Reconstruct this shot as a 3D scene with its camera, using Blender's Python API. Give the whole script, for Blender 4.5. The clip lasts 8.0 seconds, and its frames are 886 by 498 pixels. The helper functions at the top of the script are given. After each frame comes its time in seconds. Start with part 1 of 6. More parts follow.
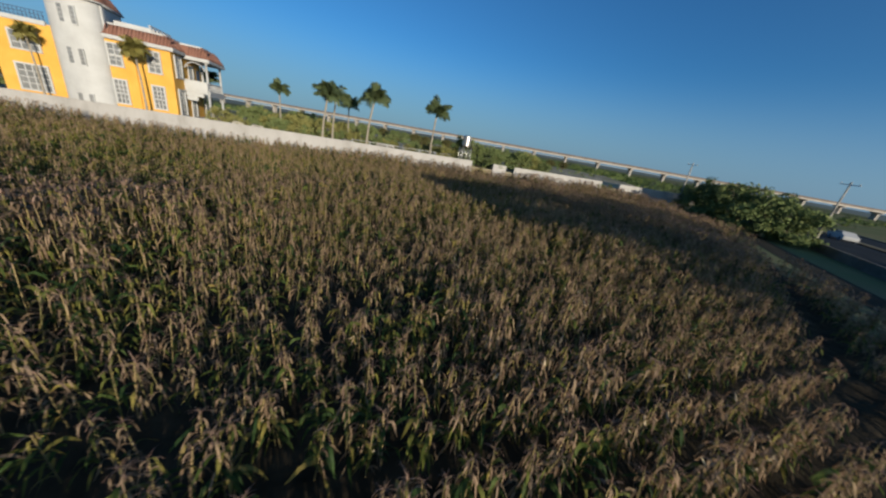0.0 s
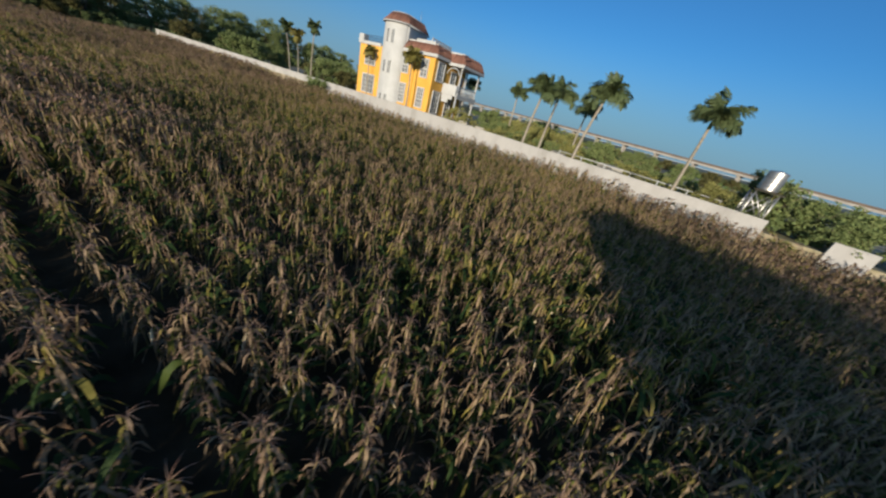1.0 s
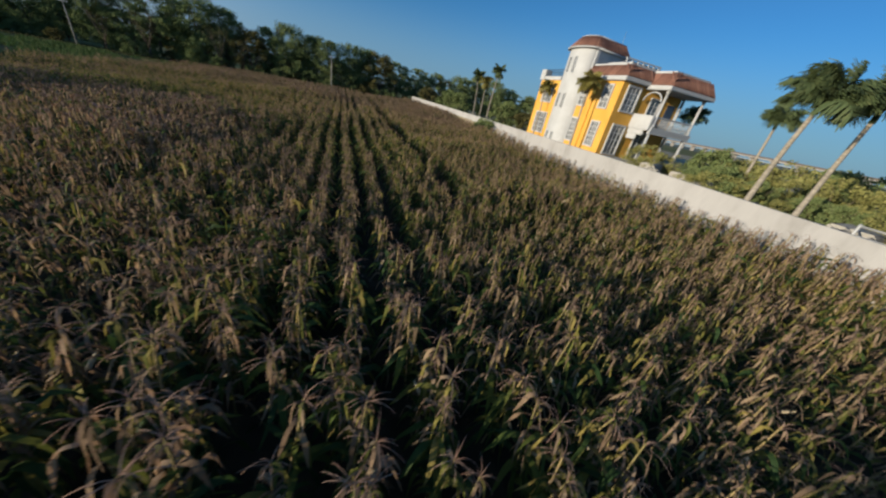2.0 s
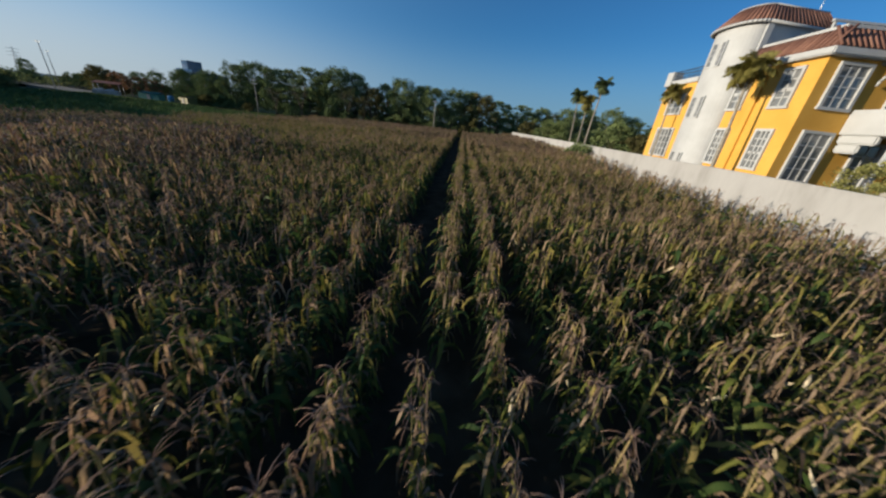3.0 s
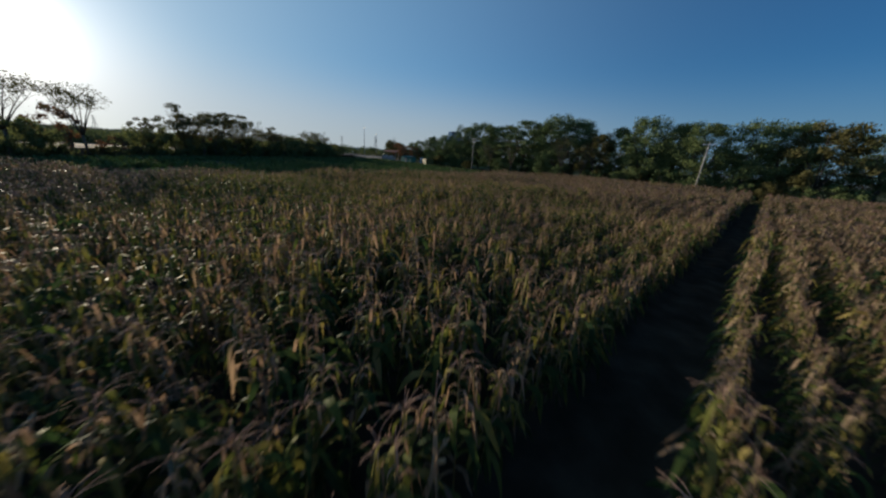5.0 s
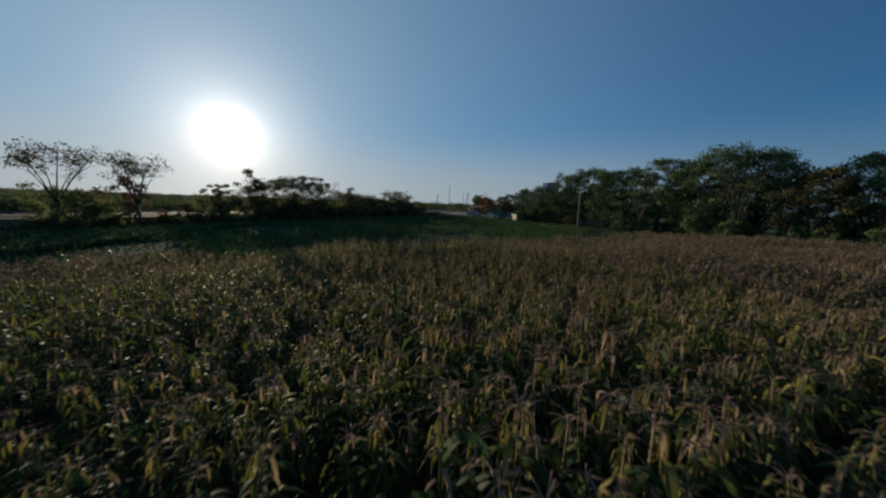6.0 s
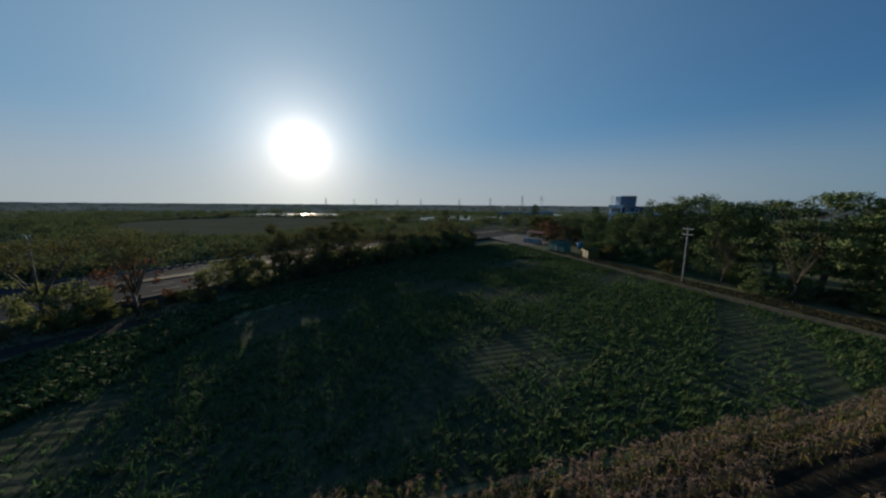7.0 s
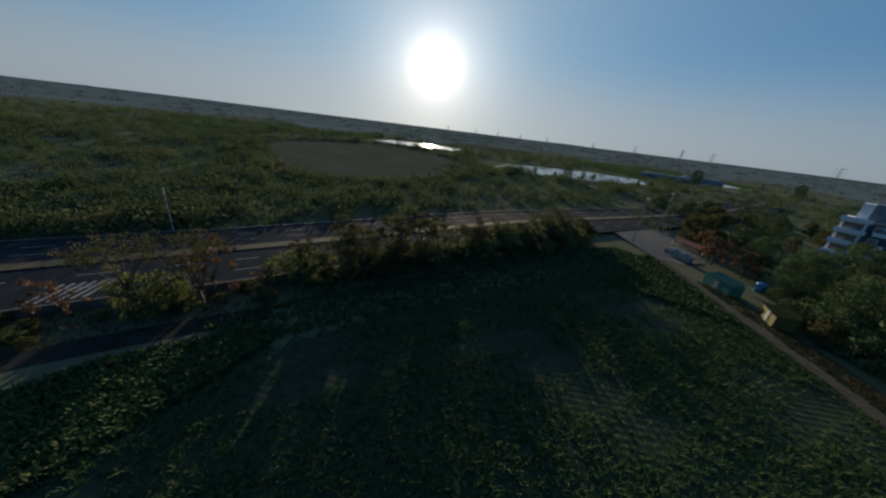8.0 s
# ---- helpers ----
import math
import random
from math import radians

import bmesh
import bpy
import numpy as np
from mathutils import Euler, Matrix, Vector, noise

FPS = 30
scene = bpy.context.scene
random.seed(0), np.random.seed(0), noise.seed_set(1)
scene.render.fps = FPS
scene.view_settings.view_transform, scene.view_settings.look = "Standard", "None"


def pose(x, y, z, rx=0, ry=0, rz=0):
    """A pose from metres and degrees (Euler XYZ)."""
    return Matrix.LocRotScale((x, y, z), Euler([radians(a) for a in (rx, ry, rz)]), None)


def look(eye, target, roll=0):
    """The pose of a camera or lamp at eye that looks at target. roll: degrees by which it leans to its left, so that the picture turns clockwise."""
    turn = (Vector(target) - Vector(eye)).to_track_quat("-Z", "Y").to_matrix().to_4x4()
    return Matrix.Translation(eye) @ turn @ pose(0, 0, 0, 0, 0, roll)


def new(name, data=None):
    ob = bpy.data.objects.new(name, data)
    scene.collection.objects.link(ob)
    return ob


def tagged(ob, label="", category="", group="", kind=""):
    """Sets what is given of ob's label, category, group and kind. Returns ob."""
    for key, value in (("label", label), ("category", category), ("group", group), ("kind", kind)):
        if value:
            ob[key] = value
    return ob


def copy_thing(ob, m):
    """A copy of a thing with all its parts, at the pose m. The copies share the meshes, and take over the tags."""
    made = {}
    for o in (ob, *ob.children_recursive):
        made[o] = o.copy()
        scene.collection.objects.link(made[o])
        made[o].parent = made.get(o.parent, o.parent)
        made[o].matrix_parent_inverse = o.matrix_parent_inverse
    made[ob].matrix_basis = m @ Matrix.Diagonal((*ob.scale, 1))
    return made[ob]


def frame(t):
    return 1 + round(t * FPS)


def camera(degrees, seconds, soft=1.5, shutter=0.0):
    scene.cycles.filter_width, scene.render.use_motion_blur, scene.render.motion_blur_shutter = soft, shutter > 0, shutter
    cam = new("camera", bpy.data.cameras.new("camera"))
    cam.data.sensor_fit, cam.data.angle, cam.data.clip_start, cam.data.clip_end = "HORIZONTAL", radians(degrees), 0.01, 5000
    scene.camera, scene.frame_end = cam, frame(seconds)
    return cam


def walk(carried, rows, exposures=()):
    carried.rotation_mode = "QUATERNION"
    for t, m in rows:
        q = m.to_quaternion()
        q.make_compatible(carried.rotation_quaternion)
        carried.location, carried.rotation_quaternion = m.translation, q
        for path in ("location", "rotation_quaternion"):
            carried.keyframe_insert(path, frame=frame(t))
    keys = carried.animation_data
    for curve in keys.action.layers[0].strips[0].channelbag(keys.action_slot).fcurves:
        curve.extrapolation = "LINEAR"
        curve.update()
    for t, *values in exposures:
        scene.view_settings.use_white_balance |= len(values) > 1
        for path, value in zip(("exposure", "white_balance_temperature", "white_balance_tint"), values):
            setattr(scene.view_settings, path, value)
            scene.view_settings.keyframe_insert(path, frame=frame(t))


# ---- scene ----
cam = camera(113.1, 8.0, soft=2.3, shutter=0.07)
PATH = [
    (0, (-29.607, -2.383, 5.577), (-27.883, -3.109, 4.87), 10.1),
    (0.5, (-24.958, -7.834, 5.076), (-23.125, -7.828, 4.276), 14.9),
    (1, (-19.067, -11.755, 5.157), (-17.466, -10.958, 4.262), 15.4),
    (1.5, (-13.179, -12.842, 5.148), (-12.043, -11.483, 4.22), 14.0),
    (2, (-7.697, -11.235, 4.982), (-7.028, -9.586, 4.068), 11.7),
    (2.2, (-5.551, -10.309, 4.826), (-5.044, -8.6, 3.92), 11.1),
    (3.3, (-0.801, -2.431, 3.561), (-1.04, -0.591, 2.814), 5.5),
    (3.5, (-0.003, 0.005, 3.501), (-0.385, 1.829, 2.776), 5.2),
    (4, (1.268, 6.24, 3.417), (0.526, 7.964, 2.726), 4.8),
    (4.5, (1.604, 12.883, 3.91), (0.513, 14.417, 3.236), 4.2),
    (4.7, (0.989, 15.599, 3.836), (-0.22, 17.046, 3.17), 4.5),
    (5.8, (-13.8, 30.031, 3.88), (-15.532, 30.96, 3.514), 2.04),
    (6.2, (-17.73, 32.84, 4.884), (-19.561, 33.606, 4.633), 1.93),
    (6.5, (-21.239, 34.589, 6.141), (-23.116, 35.248, 5.933), 1.33),
    (6.8, (-25.191, 36.259, 9.63), (-27.094, 36.822, 9.383), 0.41),
    (7, (-27.853, 36.997, 12.493), (-29.764, 37.505, 12.193), 0.44),
    (7.5, (-34.599, 38.326, 18.783), (-36.512, 38.539, 18.241), 1.81),
    (7.8, (-39.03, 40.002, 20.917), (-40.907, 39.963, 20.225), 3.68),
    (8, (-41.813, 40.859, 22.275), (-43.654, 40.688, 21.513), 7.04),
]
EXPOSURES = [(0.0, 0.38), (1.0, 0.42), (3.5, 0.45), (4.5, 0.36), (5.8, -0.16), (8.0, -0.14)]
walk(cam, [(t, look(eye, target, roll)) for t, eye, target, roll in PATH], EXPOSURES)

# ---- sky and sun ----
SUN_ELEV, SUN_YAW = radians(9.25), radians(100.2)
SUN_DIR = Vector((-math.sin(SUN_YAW) * math.cos(SUN_ELEV), math.cos(SUN_YAW) * math.cos(SUN_ELEV), math.sin(SUN_ELEV)))
world = bpy.data.worlds.new("sky")
scene.world = world
world.use_nodes = True
wn, wl = world.node_tree.nodes, world.node_tree.links
wn.clear()
coord = wn.new("ShaderNodeTexCoord")
sky = wn.new("ShaderNodeTexSky")
sky.sky_type, sky.sun_disc = "NISHITA", False
sky.sun_elevation, sky.sun_rotation = SUN_ELEV, -SUN_YAW
sky.air_density, sky.dust_density, sky.ozone_density, sky.altitude = 1.0, 0.4, 4.0, 0
back = wn.new("ShaderNodeBackground")
back.inputs["Strength"].default_value = 0.09
tint = wn.new("ShaderNodeMix")
tint.data_type, tint.blend_type = "RGBA", "MULTIPLY"
tint.inputs["Factor"].default_value = 1.0
wl.new(sky.outputs[0], tint.inputs[6])
tint.inputs[7].default_value = (0.47, 0.92, 1.18, 1)
# pale haze along the horizon
up = wn.new("ShaderNodeSeparateXYZ")
wl.new(coord.outputs["Generated"], up.inputs[0])
low = wn.new("ShaderNodeMapRange")
low.interpolation_type = "SMOOTHERSTEP"
low.inputs["From Min"].default_value, low.inputs["From Max"].default_value = 0.0, 0.27
low.inputs["To Min"].default_value, low.inputs["To Max"].default_value = 0.7, 0.0
wl.new(up.outputs["Z"], low.inputs["Value"])
haze = wn.new("ShaderNodeMix")
haze.data_type = "RGBA"
haze_side = wn.new("ShaderNodeMix")
haze_side.data_type = "RGBA"
haze_side.inputs[6].default_value, haze_side.inputs[7].default_value = (1.6, 2.65, 4.0, 1), (4.1, 4.25, 4.7, 1)
wl.new(haze_side.outputs[2], haze.inputs[7])
wl.new(low.outputs[0], haze.inputs["Factor"])
wl.new(tint.outputs[2], haze.inputs[6])
# the bright aureole of the low sun
dot = wn.new("ShaderNodeVectorMath")
dot.operation = "DOT_PRODUCT"
dot.inputs[1].default_value = SUN_DIR
wl.new(coord.outputs["Generated"], dot.inputs[0])
side = wn.new("ShaderNodeMapRange")
side.interpolation_type = "SMOOTHSTEP"
side.inputs["From Min"].default_value, side.inputs["From Max"].default_value = -0.1, 0.85
wl.new(dot.outputs["Value"], side.inputs["Value"])
wl.new(side.outputs[0], haze_side.inputs["Factor"])
# the sky pales towards the sun
toward = wn.new("ShaderNodeMapRange")
toward.inputs["From Min"].default_value, toward.inputs["From Max"].default_value = -0.55, 1.0
wl.new(dot.outputs["Value"], toward.inputs["Value"])
curve = wn.new("ShaderNodeMath")
curve.operation = "POWER"
curve.inputs[1].default_value = 2.6
wl.new(toward.outputs[0], curve.inputs[0])
near_sun = wn.new("ShaderNodeMath")
near_sun.operation = "MULTIPLY"
near_sun.inputs[1].default_value = 0.85
wl.new(curve.outputs[0], near_sun.inputs[0])
pale = wn.new("ShaderNodeMix")
pale.data_type = "RGBA"
warm = wn.new("ShaderNodeMix")
warm.data_type = "RGBA"
warm.inputs[6].default_value, warm.inputs[7].default_value = (2.3, 4.0, 5.5, 1), (4.95, 5.2, 5.55, 1)
wl.new(low.outputs[0], warm.inputs["Factor"])
wl.new(warm.outputs[2], pale.inputs[7])
wl.new(near_sun.outputs[0], pale.inputs["Factor"])
wl.new(haze.outputs[2], pale.inputs[6])
wl.new(pale.outputs[2], back.inputs["Color"])
glow_sum = None
for power, gain in ((2200.0, 10.0), (450.0, 0.95), (80.0, 0.52), (12.0, 0.18)):
    pw = wn.new("ShaderNodeMath")
    pw.operation, pw.use_clamp = "POWER", True
    pw.inputs[1].default_value = power
    mx = wn.new("ShaderNodeMath")
    mx.operation = "MAXIMUM"
    mx.inputs[1].default_value = 0.0
    wl.new(dot.outputs["Value"], mx.inputs[0])
    wl.new(mx.outputs[0], pw.inputs[0])
    ml = wn.new("ShaderNodeMath")
    ml.operation = "MULTIPLY"
    ml.inputs[1].default_value = gain
    wl.new(pw.outputs[0], ml.inputs[0])
    if glow_sum is None:
        glow_sum = ml
    else:
        ad = wn.new("ShaderNodeMath")
        ad.operation = "ADD"
        wl.new(glow_sum.outputs[0], ad.inputs[0])
        wl.new(ml.outputs[0], ad.inputs[1])
        glow_sum = ad
glow = wn.new("ShaderNodeBackground")
glow.inputs["Color"].default_value = (1.0, 0.87, 0.74, 1)
wl.new(glow_sum.outputs[0], glow.inputs["Strength"])
both = wn.new("ShaderNodeAddShader")
wl.new(back.outputs[0], both.inputs[0])
wl.new(glow.outputs[0], both.inputs[1])
wout = wn.new("ShaderNodeOutputWorld")
wl.new(both.outputs[0], wout.inputs["Surface"])

sun = new("sun", bpy.data.lights.new("sun", "SUN"))
sun.data.energy, sun.data.angle, sun.data.color = 5.0, radians(0.6), (1.0, 0.85, 0.64)
sun.matrix_world = look(SUN_DIR * 200, (0, 0, 0))


# ---- materials ----
def shade(name, stops, scale=1.0, detail=5.0, rough=0.85, bump=0.2, bump_scale=None, coords="position",
          vary=0.0, translucent=0.0, metal=0.0, spec=0.3, stretch=(1, 1, 1), patch=None, deepen=1.5):
    """A noise-driven surface. stops: (position, colour) along the noise; vary: share taken by each piece's own random value;
    patch: (scale, amount) of a second, broad noise that shifts the first."""
    m = bpy.data.materials.new(name)
    m.use_nodes = True
    nt = m.node_tree
    n, l = nt.nodes, nt.links
    bs = n["Principled BSDF"]
    out = n["Material Output"]
    if coords == "position":
        src = n.new("ShaderNodeNewGeometry").outputs["Position"]
    else:
        src = n.new("ShaderNodeTexCoord").outputs["Object"]
    mp = n.new("ShaderNodeMapping")
    mp.inputs["Scale"].default_value = stretch
    l.new(src, mp.inputs["Vector"])
    no = n.new("ShaderNodeTexNoise")
    no.inputs["Scale"].default_value, no.inputs["Detail"].default_value = scale, detail
    l.new(mp.outputs[0], no.inputs["Vector"])
    value = no.outputs["Fac"]
    if patch:
        n2 = n.new("ShaderNodeTexNoise")
        n2.inputs["Scale"].default_value, n2.inputs["Detail"].default_value = patch[0], 3.0
        l.new(mp.outputs[0], n2.inputs["Vector"])
        a = n.new("ShaderNodeMath")
        a.operation = "MULTIPLY_ADD"
        a.inputs[1].default_value = patch[1]
        l.new(n2.outputs["Fac"], a.inputs[0])
        sub = n.new("ShaderNodeMath")
        sub.operation = "SUBTRACT"
        sub.inputs[1].default_value = patch[1] * 0.5
        l.new(value, sub.inputs[0])
        l.new(sub.outputs[0], a.inputs[2])
        value = a.outputs[0]
    if vary:
        ge, ob = n.new("ShaderNodeNewGeometry"), n.new("ShaderNodeObjectInfo")
        s1, fr = n.new("ShaderNodeMath"), n.new("ShaderNodeMath")
        s1.operation, fr.operation = "ADD", "FRACT"
        l.new(ge.outputs["Random Per Island"], s1.inputs[0])
        l.new(ob.outputs["Random"], s1.inputs[1])
        l.new(s1.outputs[0], fr.inputs[0])
        mix = n.new("ShaderNodeMix")
        mix.inputs["Factor"].default_value = vary
        l.new(value, mix.inputs[2])
        l.new(fr.outputs[0], mix.inputs[3])
        value = mix.outputs[0]
    ra = n.new("ShaderNodeValToRGB")
    el = ra.color_ramp.elements
    while len(el) < len(stops):
        el.new(0.5)
    for e, (p, c) in zip(el, stops):
        e.position, e.color = p, (*c, 1)
    l.new(value, ra.inputs["Fac"])
    l.new(ra.outputs["Color"], bs.inputs["Base Color"])
    bs.inputs["Roughness"].default_value, bs.inputs["Metallic"].default_value = rough, metal
    bs.inputs["Specular IOR Level"].default_value = spec
    if bump:
        n3 = n.new("ShaderNodeTexNoise")
        n3.inputs["Scale"].default_value, n3.inputs["Detail"].default_value = bump_scale or scale * 3, 6.0
        l.new(mp.outputs[0], n3.inputs["Vector"])
        b = n.new("ShaderNodeBump")
        b.inputs["Strength"].default_value, b.inputs["Distance"].default_value = bump, 0.05
        l.new(n3.outputs["Fac"], b.inputs["Height"])
        l.new(b.outputs[0], bs.inputs["Normal"])
    if translucent:
        tr = n.new("ShaderNodeBsdfTranslucent")
        deep = n.new("ShaderNodeGamma")
        deep.inputs["Gamma"].default_value = deepen
        l.new(ra.outputs["Color"], deep.inputs["Color"])
        l.new(deep.outputs[0], tr.inputs["Color"])
        ms = n.new("ShaderNodeMixShader")
        ms.inputs["Fac"].default_value = translucent
        l.new(bs.outputs[0], ms.inputs[1])
        l.new(tr.outputs[0], ms.inputs[2])
        l.new(ms.outputs[0], out.inputs["Surface"])
    return m


# corn: dry upper leaves, yellowing and green lower ones, tassels, stalks, husks
M_DRY = shade("dry_corn_leaf", [(0.0, (0.13, 0.09, 0.06)), (0.35, (0.292, 0.208, 0.138)), (0.6, (0.42, 0.312, 0.222)), (0.8, (0.40, 0.306, 0.19)), (1.0, (0.60, 0.48, 0.37))],
              scale=9, rough=0.85, bump=0.15, vary=0.65, translucent=0.5, deepen=1.42, patch=(0.09, 0.35), spec=0.06)
M_GREEN = shade("green_corn_leaf", [(0.0, (0.022, 0.048, 0.022)), (0.45, (0.042, 0.08, 0.026)), (0.7, (0.08, 0.115, 0.03)), (1.0, (0.22, 0.22, 0.045))],
                scale=6, rough=0.6, bump=0.1, vary=0.6, translucent=0.42, patch=(0.08, 0.4), spec=0.14, deepen=1.05)
M_TASSEL = shade("corn_tassel", [(0.0, (0.19, 0.11, 0.085)), (0.5, (0.325, 0.212, 0.16)), (1.0, (0.46, 0.325, 0.245))], scale=12, bump=0, vary=0.6, translucent=0.2, spec=0.05)
M_TURNING = shade("turning_corn_leaf", [(0.0, (0.07, 0.095, 0.03)), (0.4, (0.15, 0.16, 0.042)), (0.7, (0.26, 0.22, 0.065)), (1.0, (0.38, 0.29, 0.12))], scale=7, rough=0.55, bump=0.12, vary=0.65, translucent=0.38, deepen=1.2, patch=(0.09, 0.35), spec=0.06)
M_STALK = shade("corn_stalk", [(0.3, (0.14, 0.13, 0.05)), (0.7, (0.30, 0.23, 0.11))], scale=8, bump=0.1, vary=0.5)
M_HUSK = shade("corn_husk", [(0.2, (0.42, 0.34, 0.22)), (0.8, (0.62, 0.54, 0.38))], scale=14, bump=0.1, vary=0.5)
M_SOIL = shade("field_soil", [(0.25, (0.022, 0.019, 0.013)), (0.5, (0.04, 0.033, 0.023)), (0.8, (0.07, 0.057, 0.04))], scale=1.5, bump=0.6, bump_scale=9, patch=(0.15, 0.3), rough=1.0, spec=0.05)
M_LAND = shade("plain_land", [(0.2, (0.085, 0.11, 0.062)), (0.45, (0.12, 0.142, 0.078)), (0.6, (0.165, 0.155, 0.1)), (0.85, (0.135, 0.152, 0.08))], scale=0.035, detail=9, bump=0.4, bump_scale=1.0, patch=(0.006, 0.5), rough=1.0, spec=0.0)
M_FARSOIL = shade("bare_far_soil", [(0.2, (0.085, 0.098, 0.064)), (0.5, (0.105, 0.11, 0.078)), (0.8, (0.135, 0.128, 0.094))], detail=8, patch=(0.008, 0.5), scale=0.05, bump=0.2, bump_scale=1, rough=1.0, spec=0.0)
M_FARGREEN = shade("far_crop", [(0.3, (0.05, 0.085, 0.03)), (0.7, (0.09, 0.12, 0.045))], scale=0.1, bump=0.2, bump_scale=1, rough=1.0, spec=0.0)
M_WEED = shade("weed_leaf", [(0.0, (0.045, 0.08, 0.032)), (0.5, (0.08, 0.13, 0.044)), (0.8, (0.14, 0.175, 0.055)), (1.0, (0.24, 0.24, 0.075))], scale=3, bump=0, vary=0.6, translucent=0.3, patch=(0.1, 0.4))
M_LEAF = shade("tree_leaf", [(0.0, (0.075, 0.11, 0.05)), (0.5, (0.135, 0.18, 0.072)), (0.85, (0.195, 0.22, 0.092)), (1.0, (0.26, 0.25, 0.12))], scale=2, bump=0, vary=0.45, translucent=0.1, rough=0.8, spec=0.05)
M_OLIVE = shade("olive_leaf", [(0.0, (0.07, 0.08, 0.035)), (0.5, (0.15, 0.145, 0.06)), (1.0, (0.26, 0.23, 0.11))], scale=2, bump=0, vary=0.5, translucent=0.46, rough=0.75, spec=0.08)
M_LUSH = shade("lush_weed_leaf", [(0.0, (0.055, 0.12, 0.042)), (0.5, (0.09, 0.185, 0.056)), (1.0, (0.155, 0.25, 0.072))], scale=1.5, bump=0, vary=0.5, translucent=0.4, patch=(0.07, 0.4), deepen=1.1)
M_GARDEN = shade("garden_leaf", [(0.0, (0.14, 0.165, 0.055)), (0.5, (0.28, 0.28, 0.09)), (1.0, (0.42, 0.39, 0.16))], scale=2, bump=0, vary=0.6, translucent=0.35, rough=0.7)
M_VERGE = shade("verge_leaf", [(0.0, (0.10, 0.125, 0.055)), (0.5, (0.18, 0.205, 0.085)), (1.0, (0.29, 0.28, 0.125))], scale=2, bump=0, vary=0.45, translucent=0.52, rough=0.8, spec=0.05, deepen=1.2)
M_RUST = shade("rusty_leaf", [(0.0, (0.12, 0.075, 0.04)), (0.5, (0.22, 0.13, 0.07)), (1.0, (0.32, 0.20, 0.11))], scale=2, bump=0, vary=0.6, translucent=0.42, rough=0.7)
M_BARK = shade("bark", [(0.3, (0.07, 0.055, 0.04)), (0.7, (0.16, 0.13, 0.10))], scale=6, bump=0.6, coords="object", stretch=(1, 1, 0.25))
M_PALMBARK = shade("palm_bark", [(0.3, (0.17, 0.155, 0.13)), (0.7, (0.32, 0.295, 0.25))], scale=3, bump=0.5, coords="object", stretch=(1, 1, 4))
M_PALM = shade("palm_frond", [(0.0, (0.065, 0.105, 0.05)), (0.6, (0.12, 0.165, 0.075)), (1.0, (0.22, 0.245, 0.115))], scale=2, bump=0, vary=0.5, translucent=0.4, rough=0.5)
M_YPALM = shade("yellow_palm_frond", [(0.0, (0.15, 0.15, 0.045)), (0.6, (0.27, 0.25, 0.075)), (1.0, (0.38, 0.32, 0.13))], scale=2, bump=0, vary=0.5, translucent=0.35, rough=0.5)
M_WHITE = shade("white_paint", [(0.2, (0.32, 0.335, 0.35)), (0.6, (0.385, 0.405, 0.425)), (0.9, (0.43, 0.455, 0.475))], scale=0.8, rough=0.7, bump=0.1, bump_scale=12, patch=(4, 0.2))
M_WALL = shade("whitewashed_wall", [(0.25, (0.228, 0.228, 0.226)), (0.5, (0.305, 0.308, 0.312)), (0.8, (0.345, 0.349, 0.356))], scale=0.7, rough=0.85, bump=0.25, bump_scale=8, stretch=(1, 1, 0.35), patch=(5, 0.25))
M_YELLOW = shade("yellow_paint", [(0.2, (0.50, 0.265, 0.042)), (0.6, (0.57, 0.32, 0.062)), (0.9, (0.61, 0.365, 0.09))], scale=0.6, rough=0.75, bump=0.1, bump_scale=10, patch=(5, 0.2))
M_TILE = shade("roof_tile", [(0.2, (0.13, 0.065, 0.05)), (0.6, (0.20, 0.10, 0.075)), (0.9, (0.27, 0.15, 0.11))], scale=5, rough=0.7, bump=0.3, vary=0.5)
M_GLASS = shade("window_glass", [(0.3, (0.09, 0.10, 0.11)), (0.7, (0.19, 0.20, 0.21))], scale=0.7, rough=0.08, bump=0.03, spec=0.9)
M_CONCRETE = shade("concrete", [(0.25, (0.22, 0.21, 0.19)), (0.6, (0.34, 0.33, 0.30)), (0.9, (0.42, 0.40, 0.37))], scale=1.2, bump=0.3, bump_scale=10, patch=(0.2, 0.3))
M_KERB = shade("weathered_kerb", [(0.3, (0.08, 0.075, 0.065)), (0.7, (0.15, 0.14, 0.125))], scale=0.8, bump=0.3, bump_scale=8)
M_SLATE = shade("slate_blue_wall", [(0.3, (0.04, 0.06, 0.09)), (0.7, (0.06, 0.085, 0.125))], scale=0.6, rough=0.7, bump=0.1)
M_DECK = shade("viaduct_parapet", [(0.3, (0.10, 0.08, 0.07)), (0.7, (0.14, 0.112, 0.095))], scale=0.2, bump=0.1)
M_BEAM = shade("viaduct_beam", [(0.3, (0.26, 0.25, 0.24)), (0.7, (0.34, 0.33, 0.32))], scale=0.2, bump=0.1)
M_ASPHALT = shade("asphalt", [(0.25, (0.022, 0.027, 0.033)), (0.6, (0.033, 0.039, 0.046)), (0.9, (0.05, 0.056, 0.063))], scale=0.5, rough=0.9, bump=0.2, bump_scale=30, patch=(0.06, 0.4), spec=0.02)
